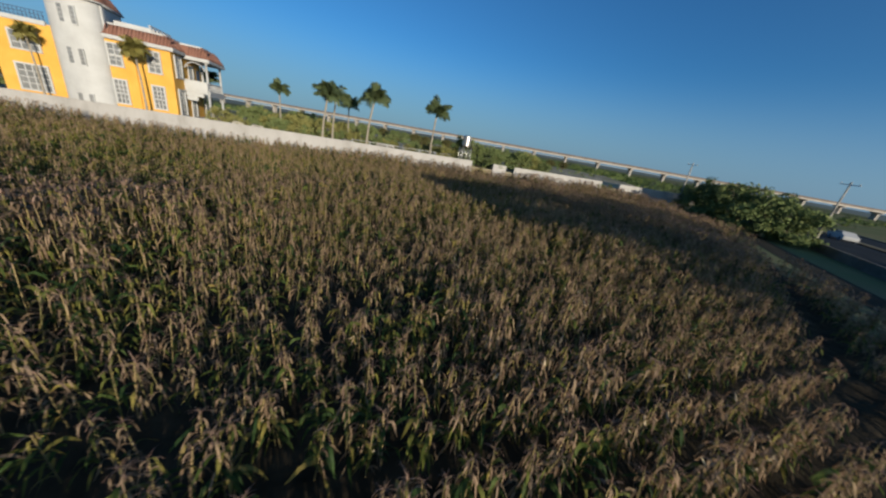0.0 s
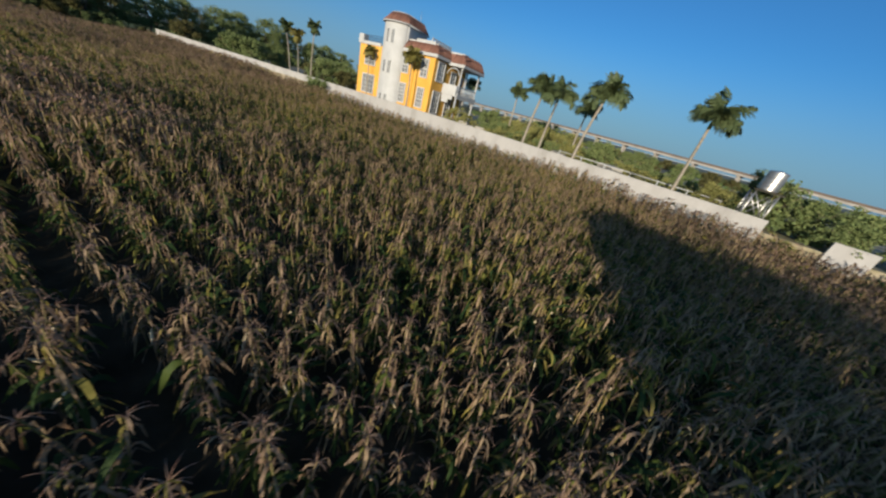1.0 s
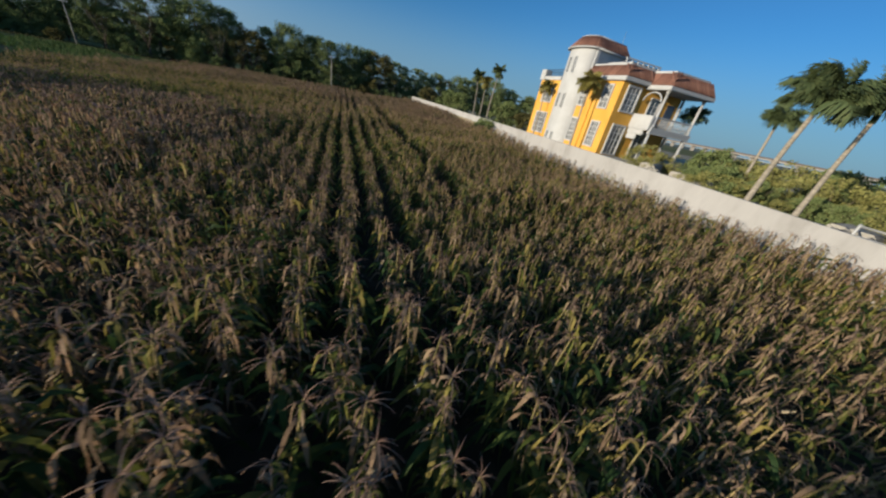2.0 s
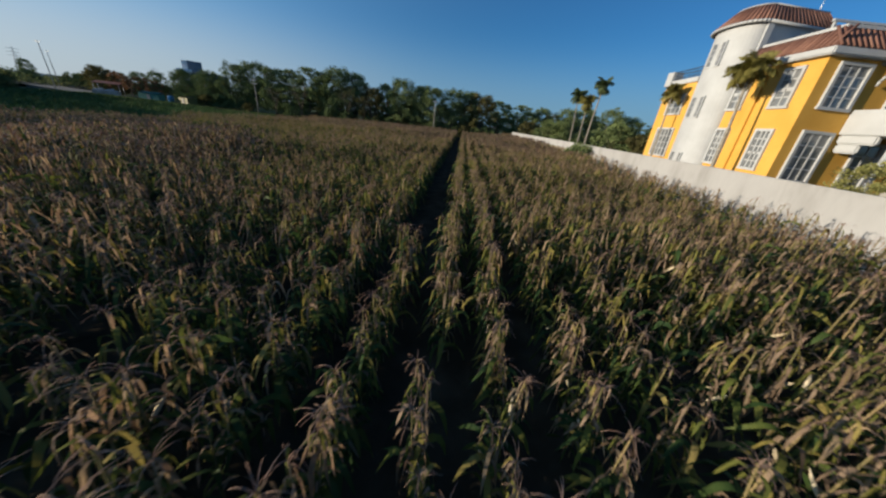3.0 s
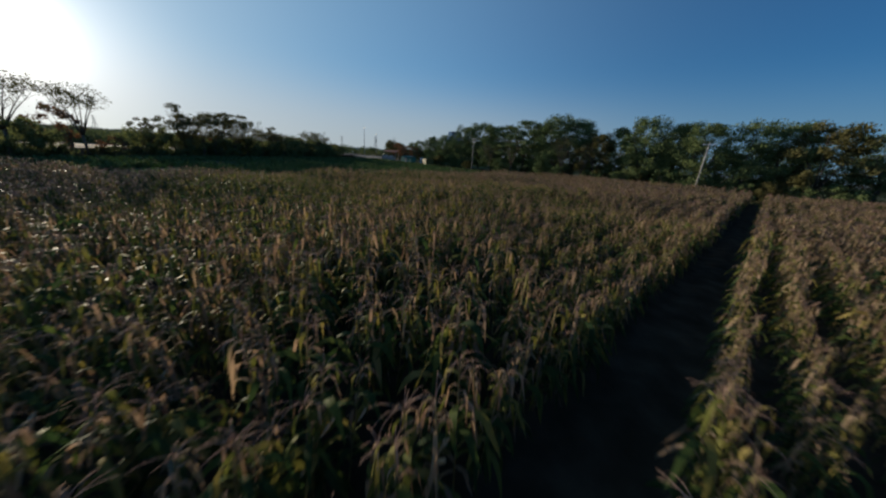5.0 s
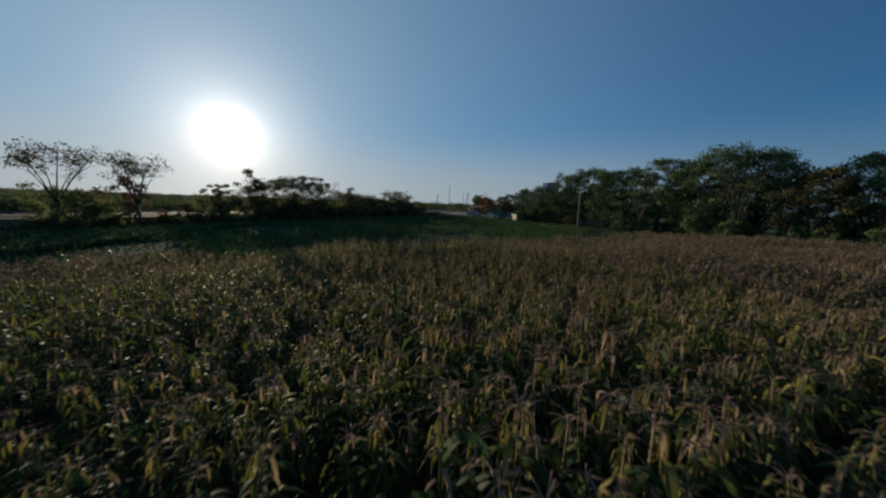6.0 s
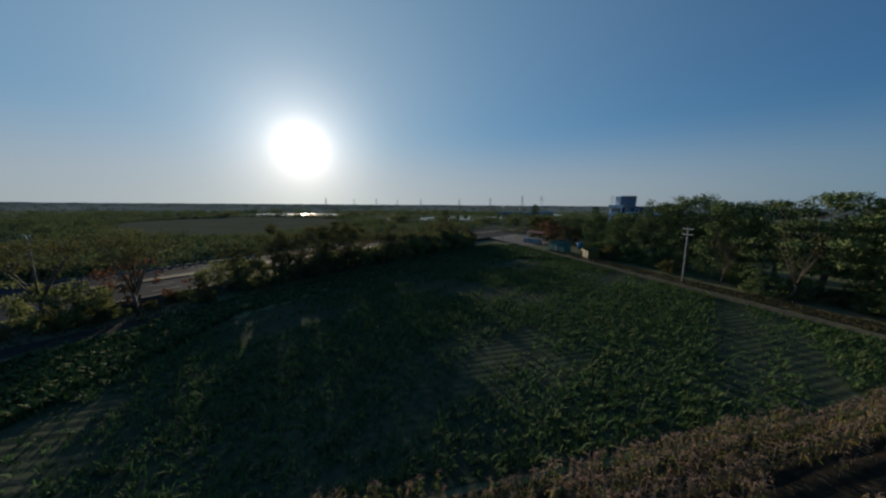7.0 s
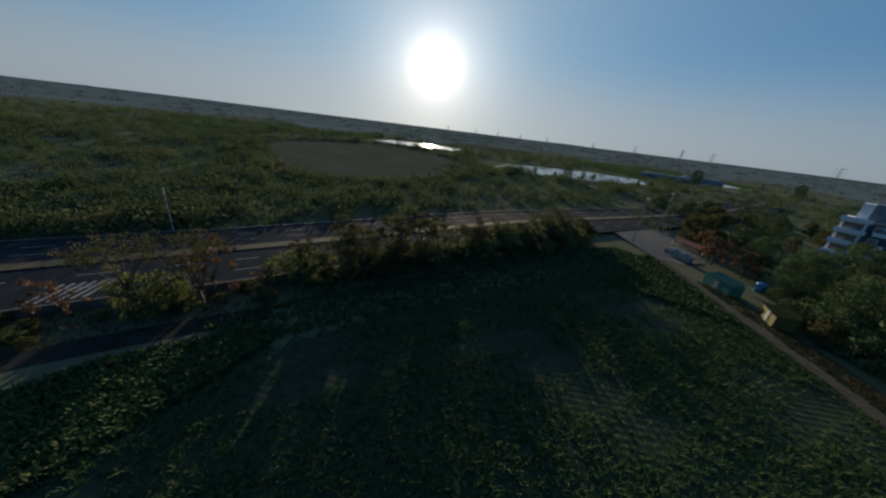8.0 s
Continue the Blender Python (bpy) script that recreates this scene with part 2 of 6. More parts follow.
M_DIRT = shade("dirt_track", [(0.25, (0.07, 0.06, 0.048)), (0.6, (0.11, 0.096, 0.077)), (0.9, (0.17, 0.147, 0.12))], scale=0.6, bump=0.5, bump_scale=6, patch=(0.1, 0.3), rough=1.0, spec=0.03)
M_DARKDIRT = shade("dark_dirt", [(0.25, (0.03, 0.03, 0.026)), (0.7, (0.055, 0.053, 0.045))], scale=0.6, bump=0.5, bump_scale=5, rough=1.0, spec=0.02)
M_PAINT = shade("road_paint", [(0.3, (0.20, 0.20, 0.20)), (0.7, (0.34, 0.34, 0.33))], scale=3, bump=0.1)
M_METAL = shade("galvanised_steel", [(0.3, (0.42, 0.43, 0.44)), (0.7, (0.6, 0.61, 0.62))], scale=3, rough=0.38, metal=0.85, bump=0.05)
M_STEEL = shade("stainless_steel", [(0.3, (0.42, 0.42, 0.42)), (0.7, (0.55, 0.55, 0.55))], scale=2, rough=0.36, metal=0.9, bump=0.03)
M_RAIL = shade("dark_blue_rail", [(0.3, (0.03, 0.05, 0.09)), (0.7, (0.05, 0.08, 0.13))], scale=3, rough=0.5, bump=0)
M_WATER = shade("pond_water", [(0.3, (0.02, 0.025, 0.03)), (0.7, (0.03, 0.035, 0.04))], scale=0.05, rough=0.12, bump=0.08, bump_scale=0.6, spec=1.0)
M_GREENTIN = shade("green_tin", [(0.3, (0.04, 0.16, 0.13)), (0.7, (0.07, 0.24, 0.19))], scale=1.5, rough=0.5, bump=0.1)
M_YELLOWTIN = shade("yellow_tin", [(0.3, (0.10, 0.09, 0.025)), (0.7, (0.15, 0.135, 0.04))], scale=1.5, rough=0.6, bump=0.2)
M_BLUE = shade("blue_paint", [(0.3, (0.12, 0.15, 0.19)), (0.7, (0.17, 0.205, 0.25))], scale=0.6, rough=0.7, bump=0.1)
M_RED = shade("red_paint", [(0.3, (0.16, 0.05, 0.035)), (0.7, (0.24, 0.08, 0.05))], scale=2, rough=0.6, bump=0.1)
# blue-grey skyline colour, distance haze painted into it
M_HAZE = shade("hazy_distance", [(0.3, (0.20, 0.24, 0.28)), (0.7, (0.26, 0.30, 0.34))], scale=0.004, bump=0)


# ---- mesh helpers ----
def mesh_np(name, verts, quads, mats, idx=None, smooth=False):
    """A mesh from arrays of places and four-cornered faces."""
    me = bpy.data.meshes.new(name)
    v, q = np.asarray(verts, np.float32), np.asarray(quads, np.int32)
    me.vertices.add(len(v))
    me.vertices.foreach_set("co", v.ravel())
    me.loops.add(q.size)
    me.loops.foreach_set("vertex_index", q.ravel())
    me.polygons.add(len(q))
    me.polygons.foreach_set("loop_start", np.arange(0, q.size, 4, dtype=np.int32))
    me.polygons.foreach_set("loop_total", np.full(len(q), 4, np.int32))
    if idx is not None:
        me.polygons.foreach_set("material_index", np.asarray(idx, np.int32))
    if smooth:
        me.polygons.foreach_set("use_smooth", np.ones(len(q), bool))
    for m in mats:
        me.materials.append(m)
    me.update(calc_edges=True)
    return me


def part(name, bm, material, parent=None, label=""):
    """Links a bmesh as one mesh object under a thing or a part."""
    me = bpy.data.meshes.new(name)
    bm.to_mesh(me)
    bm.free()
    me.materials.append(material)
    ob = new(name, me)
    ob.parent = parent
    if label:
        tagged(ob, label)
    return ob


def empty(name, x=0, y=0, z=0, rz=0, label="", category="", group="", kind=""):
    ob = new(name)
    ob.matrix_world = pose(x, y, z, 0, 0, rz)
    return tagged(ob, label, category, group, kind)


def box(bm, x0, x1, y0, y1, z0, z1, bevel=0.0):
    r = bmesh.ops.create_cube(bm, size=1)
    for v in r["verts"]:
        v.co = Vector(((x0 + x1) / 2 + v.co.x * (x1 - x0), (y0 + y1) / 2 + v.co.y * (y1 - y0), (z0 + z1) / 2 + v.co.z * (z1 - z0)))
    if bevel:
        es = list({e for v in r["verts"] for e in v.link_edges})
        bmesh.ops.bevel(bm, geom=es, offset=bevel, segments=2, affect="EDGES")
    return bm


def boxed(*a, bevel=0.0):
    return box(bmesh.new(), *a, bevel=bevel)


def tube(bm, pts, radii, sides=8, cap=True):
    """A tapered tube along points."""
    rings = []
    for i, p in enumerate(pts):
        p = Vector(p)
        a = Vector(pts[min(i + 1, len(pts) - 1)]) - Vector(pts[max(i - 1, 0)])
        q = a.to_track_quat("Z", "Y")
        rings.append([bm.verts.new(p + q @ Vector((math.cos(t) * radii[i], math.sin(t) * radii[i], 0))) for t in (2 * math.pi * k / sides for k in range(sides))])
    for r0, r1 in zip(rings, rings[1:]):
        for k in range(sides):
            bm.faces.new((r0[k], r0[(k + 1) % sides], r1[(k + 1) % sides], r1[k])).smooth = True
    if cap:
        bm.faces.new(rings[-1])
        bm.faces.new(rings[0][::-1])
    return bm


def tubed(pts, radii, sides=8):
    return tube(bmesh.new(), pts, radii, sides)


def inside(poly, x, y):
    """Which of the places lie in a polygon."""
    hit = np.zeros(len(x), bool)
    for (x0, y0), (x1, y1) in zip(poly, poly[1:] + poly[:1]):
        cross = (y0 > y) != (y1 > y)
        hit ^= cross & (x < (x1 - x0) * (y - y0) / ((y1 - y0) or 1e-9) + x0)
    return hit


def strip(pts, left, right, z, steps=6):
    """A flat ribbon along a line through points, from offsets left and right of it."""
    fine = smooth_line(pts, steps)
    bm, rows = bmesh.new(), []
    for i, p in enumerate(fine):
        d = fine[min(i + 1, len(fine) - 1)] - fine[max(i - 1, 0)]
        n = Vector((-d.y, d.x, 0)).normalized()
        rows.append((bm.verts.new(Vector((p.x, p.y, z)) + n * left), bm.verts.new(Vector((p.x, p.y, z)) - n * right)))
    for a, b in zip(rows, rows[1:]):
        bm.faces.new((a[0], a[1], b[1], b[0]))
    bmesh.ops.recalc_face_normals(bm, faces=bm.faces)
    return bm


def smooth_line(pts, steps=6):
    ps = [Vector((*p, 0)) for p in pts]
    out = []
    for i in range(len(ps) - 1):
        p0, p1, p2, p3 = ps[max(i - 1, 0)], ps[i], ps[i + 1], ps[min(i + 2, len(ps) - 1)]
        for k in range(steps):
            t = k / steps
            out.append(0.5 * ((2 * p1) + (p2 - p0) * t + (2 * p0 - 5 * p1 + 4 * p2 - p3) * t * t + (3 * p1 - p0 - 3 * p2 + p3) * t ** 3))
    return out + [ps[-1]]


def polygon(pts, z):
    bm = bmesh.new()
    f = bm.faces.new([bm.verts.new((x, y, z)) for x, y in pts])
    f.normal_update()
    if f.normal.z < 0:
        f.normal_flip()
    bmesh.ops.triangulate(bm, faces=[f])
    return bm


rng = np.random.default_rng(7)

# ---- ground, road, tracks, water ----
CORN = [(-36.2, 84), (-38.4, 36), (-38.0, 20), (-36.5, -5), (-31, -21), (-15.8, -40), (-4.8, -47), (6.2, -53), (8.8, -32), (9.8, -22), (10.7, -13), (11.9, 0), (12.3, 84)]
WEST = [(-36.6, 84), (-38.8, 36), (-38.4, 20), (-37, 0), (-44, 15), (-60, 20), (-72, 32), (-92, 58), (-108, 82)]
BAND = [(-37.5, -3), (-47, 4.5), (-57, 10), (-65, 19), (-66, 23), (-58, 21), (-44, 15.5)]
ROAD = [(20, -100), (-11, -62.5), (-57.4, -6.2), (-74, 14.6), (-92, 35.6), (-110, 57), (-126, 80), (-150, 116), (-186, 165), (-250, 235)]
TRACK = [(-6, -58), (-40, -17), (-54, 1.5), (-62.5, 12), (-68, 19)]
ROAD_Z = 0.8

bm = bmesh.new()
bmesh.ops.create_grid(bm, x_segments=40, y_segments=40, size=4500)
tagged(part("ground", bm, M_LAND), "wide flat green and brown farmland plain", "ground", kind="structure")


def wavy_sheet(name, poly, material, z, dx, amp, wave, label):
    """A field floor with furrow ridges along y, cut to a polygon."""
    xs = np.arange(min(p[0] for p in poly), max(p[0] for p in poly), dx)
    y0, y1 = min(p[1] for p in poly), max(p[1] for p in poly)
    ys = np.arange(y0, y1 + 2.0, 2.0)
    gx, gy = np.meshgrid(xs, ys, indexing="ij")
    gz = z + amp * (1 + np.cos(2 * np.pi * (gx - 0.18) / wave)) * (0.8 + 0.3 * np.sin(gy * 0.9 + gx))
    v = np.stack([gx, gy, gz], -1).reshape(-1, 3)
    i = np.arange(len(xs) * len(ys)).reshape(len(xs), len(ys))
    q = np.stack([i[:-1, :-1], i[1:, :-1], i[1:, 1:], i[:-1, 1:]], -1).reshape(-1, 4)
    c = v[q].mean(1)
    q = q[inside(poly, c[:, 0], c[:, 1])]
    return tagged(new(name, mesh_np(name, v, q, [material], smooth=True)), label, "soil", kind="structure")


wavy_sheet("corn_soil", CORN, M_SOIL, 0.02, 0.2, 0.05, 0.916, "dark furrowed soil under the corn rows")
wavy_sheet("weedy_soil", WEST, shade("mossy_soil", [(0.25, (0.03, 0.042, 0.026)), (0.5, (0.045, 0.06, 0.036)), (0.8, (0.075, 0.088, 0.058))], scale=1.2, bump=0.6, bump_scale=9, patch=(0.1, 0.4), rough=1.0, spec=0.05), 0.02, 0.19, 0.03, 0.76, "dark ploughed soil with weeds between furrows")

tagged(part("north_track", strip([(60, 87), (12, 86), (-42, 85.2), (-75, 85), (-100, 84.6), (-113, 84.2)], 0.95, 0.95, 0.03), M_DIRT), "pale sunlit dirt track along the field edge", "track", kind="structure")
tagged(part("north_verge", strip([(60, 90.5), (12, 89.5), (-42, 88.6), (-75, 88.2), (-98, 87.6)], 1.6, 2.2, 0.02), shade("red_verge", [(0.3, (0.05, 0.042, 0.022)), (0.7, (0.09, 0.068, 0.036))], scale=0.8, bump=0.4)), "reddish earth verge below the trees", "verge", kind="structure")
tagged(part("side_track", strip(TRACK, 1.4, 1.4, 0.03), M_DARKDIRT), "dark track below the road bank", "track", kind="structure")

road_bm = strip(ROAD, 21.0, 0.0, ROAD_Z)
tagged(part("road", road_bm, M_ASPHALT), "grey asphalt dual carriageway", "road", kind="structure")
tagged(part("road_median", strip(ROAD, 12.4, -10.4, ROAD_Z + 0.12), shade("median_earth", [(0.3, (0.07, 0.06, 0.035)), (0.7, (0.13, 0.11, 0.06))], scale=0.8, bump=0.4)), "raised earth median between the carriageways", "median", kind="structure")


def wall_strip(name, pts, off, thick, z0, z1, material, label, category, steps=6):
    fine = smooth_line(pts, steps)
    bm, rows = bmesh.new(), []
    for i, p in enumerate(fine):
        d = fine[min(i + 1, len(fine) - 1)] - fine[max(i - 1, 0)]
        n = Vector((-d.y, d.x, 0)).normalized()
        a, b = p + n * off, p + n * (off + thick)
        rows.append([bm.verts.new((a.x, a.y, z0)), bm.verts.new((b.x, b.y, z0)), bm.verts.new((b.x, b.y, z1)), bm.verts.new((a.x, a.y, z1))])
    for r0, r1 in zip(rows, rows[1:]):
        for k in range(4):
            bm.faces.new((r0[k], r0[(k + 1) % 4], r1[(k + 1) % 4], r1[k]))
    bm.faces.new(rows[0]), bm.faces.new(rows[-1][::-1])
    bmesh.ops.recalc_face_normals(bm, faces=bm.faces)
    return tagged(part(name, bm, material), label, category, kind="structure")


wall_strip("road_edge_wall", ROAD[:6], -0.35, 0.35, 0.0, ROAD_Z + 0.25, M_KERB, "low weathered concrete edge wall of the road", "kerb wall")
wall_strip("road_far_kerb", ROAD, 21.0, 0.4, 0.0, ROAD_Z + 0.15, M_KERB, "low concrete kerb along the far lane", "kerb")

# lane dashes of both carriageways
fine_road = smooth_line(ROAD, 40)
markings = empty("lane_markings", label="worn white lane dashes painted on the asphalt", category="road marking", kind="structure")
dash = None
run = 0.0
for a, b in zip(fine_road, fine_road[1:]):
    run += (b - a).length
    if run < 7.5 or not (-170 < a.x < -20):
        continue
    run = 0.0
    d = (b - a).normalized()
    n = Vector((-d.y, d.x, 0))
    for off in (3.5, 7.0, 15.3, 18.2):
        p = a + n * off
        if dash is None:
            me = bpy.data.meshes.new("dash")
            dbm = boxed(-1.5, 1.5, -0.08, 0.08, 0, 0.008)
            dbm.to_mesh(me)
            dbm.free()
            me.materials.append(M_PAINT)
            dash = me
        ob = new("dash", dash)
        ob.parent = markings
        ob.matrix_basis = pose(p.x, p.y, ROAD_Z + 0.004, 0, 0, math.degrees(math.atan2(d.y, d.x)))
# hatched stripes where the median opens
for k in range(6):
    ob = new("stripe", dash)
    ob.parent = markings
    ob.matrix_basis = pose(-63.2 - 0.85 * k * 0.63, -3.6 + 0.85 * k * 0.77, ROAD_Z + 0.005, 0, 0, 196) @ Matrix.Diagonal((1.4, 2.2, 1, 1))

for pts, lab in (([(-268, 50), (-256, 78), (-260, 120), (-284, 166), (-318, 176), (-330, 140), (-318, 95), (-300, 60)], "bright still fish pond between low banks"),
                 ([(-385, -84), (-372, -40), (-378, 8), (-420, 14), (-440, -30), (-425, -78)], "wide bright pond reflecting the low sun"),
                 ([(-360, 205), (-352, 250), (-372, 300), (-400, 300), (-396, 240), (-385, 206)], "distant pale pond beside sheds")):
    tagged(part("pond", polygon(pts, 0.03), M_WATER), lab, "pond", kind="structure")
field_edge = [(-140, -24), (-162, -58), (-205, -98), (-255, -112), (-310, -92), (-352, -58), (-318, -8), (-268, 34), (-215, 30), (-178, 24), (-150, 2), (-140, -24)]
tagged(part("far_field", polygon([(p.x + 6 * noise.noise(p * 0.07), p.y + 6 * noise.noise(p * 0.07 + Vector((9, 9, 0)))) for p in smooth_line(field_edge, 5)[:-1]], 0.015), M_FARSOIL), "bare brown far field", "field", kind="structure")
for pts, mat_, lab in (([(-300, -160), (-520, -300), (-640, -160), (-430, -90)], M_FARGREEN, "pale green far crop field"),
                       ([(-330, 180), (-520, 160), (-560, 330), (-400, 360)], M_FARGREEN, "pale green far crop field"),
                       ([(-208, -152), (-292, -262), (-410, -340), (-452, -262), (-318, -150)], M_FARGREEN, "pale green far crop field beside a hedge"),
                       ([(-470, -60), (-520, -80), (-640, 40), (-600, 130), (-480, 90)], M_FARSOIL, "bare brown far field beside a hedge")):
    tagged(part("far_field", polygon(pts, 0.015), mat_), lab, "field", kind="structure")

# sloping concrete apron where the dirt track meets the road
bm = bmesh.new()
apron = [bm.verts.new(c) for c in ((-125.5, 80.5, 0.83), (-138, 99, 0.83), (-126, 101, 0.4), (-113, 97, 0.06), (-108, 88.5, 0.06), (-111, 83.5, 0.06))]
apron_low = [bm.verts.new((v.co.x, v.co.y, -0.2)) for v in apron]
bm.faces.new(apron), bm.faces.new(apron_low[::-1])
for k in range(6):
    bm.faces.new((apron[k], apron_low[k], apron_low[(k + 1) % 6], apron[(k + 1) % 6]))
bmesh.ops.triangulate(bm, faces=bm.faces)
bmesh.ops.recalc_face_normals(bm, faces=bm.faces)
tagged(part("apron", bm, M_KERB), "grey concrete apron where the track joins the road", "pavement", kind="structure")

# raised ground of the walled garden
COMPOUND_Z = 2.2
WALL_LINE = [(12.8, 90), (12.7, 60), (12.7, 30.2), (12.6, 15), (12.3, 0), (11.1, -13), (9.6, -30), (8.2, -44), (6.6, -58)]
plat = [(x + 0.15, y) for x, y in WALL_LINE] + [(45, -90), (95, -40), (100, 60), (60, 92)]
bm = polygon(plat, COMPOUND_Z)
res = bmesh.ops.extrude_face_region(bm, geom=list(bm.faces))
for v in (e for e in res["geom"] if isinstance(e, bmesh.types.BMVert)):
    v.co.z = -0.2
bmesh.ops.recalc_face_normals(bm, faces=bm.faces)
tagged(part("garden_ground", bm, shade("garden_lawn", [(0.25, (0.11, 0.12, 0.05)), (0.45, (0.19, 0.17, 0.10)), (0.7, (0.36, 0.32, 0.25))], scale=0.5, bump=0.4, bump_scale=5, patch=(0.1, 0.4))), "raised garden ground behind the wall", "ground", kind="structure")

# far plain paled in colour for distance haze, then a low hazy skyline
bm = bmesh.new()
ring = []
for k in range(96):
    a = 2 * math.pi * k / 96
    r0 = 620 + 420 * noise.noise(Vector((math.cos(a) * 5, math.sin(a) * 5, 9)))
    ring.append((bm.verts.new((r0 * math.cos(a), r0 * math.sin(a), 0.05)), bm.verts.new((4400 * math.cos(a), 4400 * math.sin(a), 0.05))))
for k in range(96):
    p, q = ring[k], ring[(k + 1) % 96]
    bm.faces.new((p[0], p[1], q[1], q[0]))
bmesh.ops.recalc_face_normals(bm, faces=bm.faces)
tagged(part("far_plain", bm, shade("haze_paled_plain", [(0.3, (0.13, 0.16, 0.15)), (0.6, (0.17, 0.20, 0.19)), (0.8, (0.22, 0.245, 0.235))], scale=0.012, detail=8, bump=0, rough=1.0, spec=0.0, stretch=(0.4, 1, 1))), "distant plain with haze painted pale into its colour", "plain", kind="structure")
# skyline ring; its haze is only the base colour
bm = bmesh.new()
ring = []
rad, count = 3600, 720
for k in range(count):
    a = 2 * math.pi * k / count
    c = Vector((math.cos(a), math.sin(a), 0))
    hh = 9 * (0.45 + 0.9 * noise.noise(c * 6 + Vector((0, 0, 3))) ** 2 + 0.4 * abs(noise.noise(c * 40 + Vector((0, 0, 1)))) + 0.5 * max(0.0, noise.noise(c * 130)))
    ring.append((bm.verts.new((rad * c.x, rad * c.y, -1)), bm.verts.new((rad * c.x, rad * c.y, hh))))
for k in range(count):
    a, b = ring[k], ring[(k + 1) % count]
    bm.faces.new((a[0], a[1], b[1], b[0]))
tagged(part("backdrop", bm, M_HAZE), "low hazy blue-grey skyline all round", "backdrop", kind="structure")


# ---- boundary wall ----
def garden_wall(pts, label):
    thing = empty("boundary_wall", label=label, category="wall", kind="structure")
    for (x0, y0), (x1, y1) in zip(pts, pts[1:]):
        n = max(1, round(math.hypot(x1 - x0, y1 - y0) / 6))
        for k in range(n):
            a, b = k / n, (k + 1) / n
            ax, ay, bx, by = x0 + (x1 - x0) * a, y0 + (y1 - y0) * a, x0 + (x1 - x0) * b, y0 + (y1 - y0) * b
            ln, ang = math.hypot(bx - ax, by - ay), math.degrees(math.atan2(by - ay, bx - ax))
            h = 3.0
            p = part("wall_panel", boxed(0, ln, -0.1, 0.1, 0, h), M_WALL, thing)
            p.matrix_basis = pose(ax, ay, 0, 0, 0, ang)
            c = part("coping", boxed(0, ln, -0.115, 0.115, h, h + 0.07), M_WALL, thing)
            c.matrix_basis = pose(ax, ay, 0, 0, 0, ang)
    return thing


garden_wall([(12.9, 90), (13.0, 60), (13.1, 30.6)], "long whitewashed garden wall, farther stretch set back")
garden_wall([(12.7, 29.7), (12.6, 15), (12.3, 0), (11.1, -13), (10.3, -21.3)], "long whitewashed garden wall above the corn")
garden_wall([(10.1, -24.7), (9.9, -26.8)], "short broken stretch of whitewashed garden wall")
garden_wall([(9.8, -28.2), (8.2, -44.5)], "middle stretch of whitewashed garden wall")
garden_wall([(7.6, -48), (5.8, -66)], "whitewashed garden wall end by the hedge")


# ---- the yellow house ----
def window(parent, name, w, h, m, cols=3, rows=4, split=0.0):
    """A framed, barred window, its outer face towards -y of m; split: share of the height below a thick transom."""
    win = new(name)
    win.parent = parent
    win.matrix_basis = m
    bm = bmesh.new()
    f = 0.16
    for a in ((-w / 2 - f, -w / 2, 0, h), (w / 2, w / 2 + f, 0, h), (-w / 2 - f, w / 2 + f, h, h + f), (-w / 2 - f - 0.04, w / 2 + f + 0.04, -f, 0)):
        box(bm, a[0], a[1], -0.13, 0.02, a[2], a[3])
    part("window_frame", bm, M_WHITE, win)
    if split:
        part("transom", boxed(-w / 2, w / 2, -0.06, 0.0, h * split - 0.07, h * split + 0.07), M_WHITE, win)
    part("pane", boxed(-w / 2, w / 2, -0.02, -0.004, 0, h), M_GLASS, win)
    for k in range(1, cols):
        x = -w / 2 + w * k / cols
        part("glazing_bar", boxed(x - 0.042, x + 0.042, -0.06, -0.021, 0, h), M_WHITE, win)
    for k in range(1, rows):
        z = h * k / rows
        part("glazing_bar", boxed(-w / 2, w / 2, -0.055, -0.021, z - 0.036, z + 0.036), M_WHITE, win)
    return win


def mansard(bm, x0, x1, y0, y1, z0, z1, inset):
    lo = [(x0, y0), (x1, y0), (x1, y1), (x0, y1)]
    hi = [(x0 + inset, y0 + inset), (x1 - inset, y0 + inset), (x1 - inset, y1 - inset), (x0 + inset, y1 - inset)]
    a = [bm.verts.new((*p, z0)) for p in lo]
    b = [bm.verts.new((*p, z1)) for p in hi]
    for k in range(4):
        bm.faces.new((a[k], a[(k + 1) % 4], b[(k + 1) % 4], b[k]))
    bm.faces.new(b), bm.faces.new(a[::-1])
    bmesh.ops.recalc_face_normals(bm, faces=bm.faces)
    return bm


def tile_course(parent, a, b, rise, back, label=""):
    """Rows of half-round tiles running up one slope from the eave line a-b."""
    a, b = Vector(a), Vector(b)
    n = int((b - a).length / 0.3)
    up = Vector(back) + Vector((0, 0, rise))
    one = None
    for k in range(n):
        p = a + (b - a) * ((k + 0.5) / n)
        if one is None:
            one = part("tile_ridge", tubed([(0, 0, 0), up * 0.99], [0.085, 0.075], 6), M_TILE, parent)
            ob = one
        else:
            ob = new("tile_ridge", one.data)
            ob.parent = parent
        ob.location = p


house = empty("house", label="yellow stucco villa with white stair tower and brown tiled roofs", category="house")
HB = 2.15
W0, E0, S0, N0 = 18.0, 27.0, 15.1, 29.3
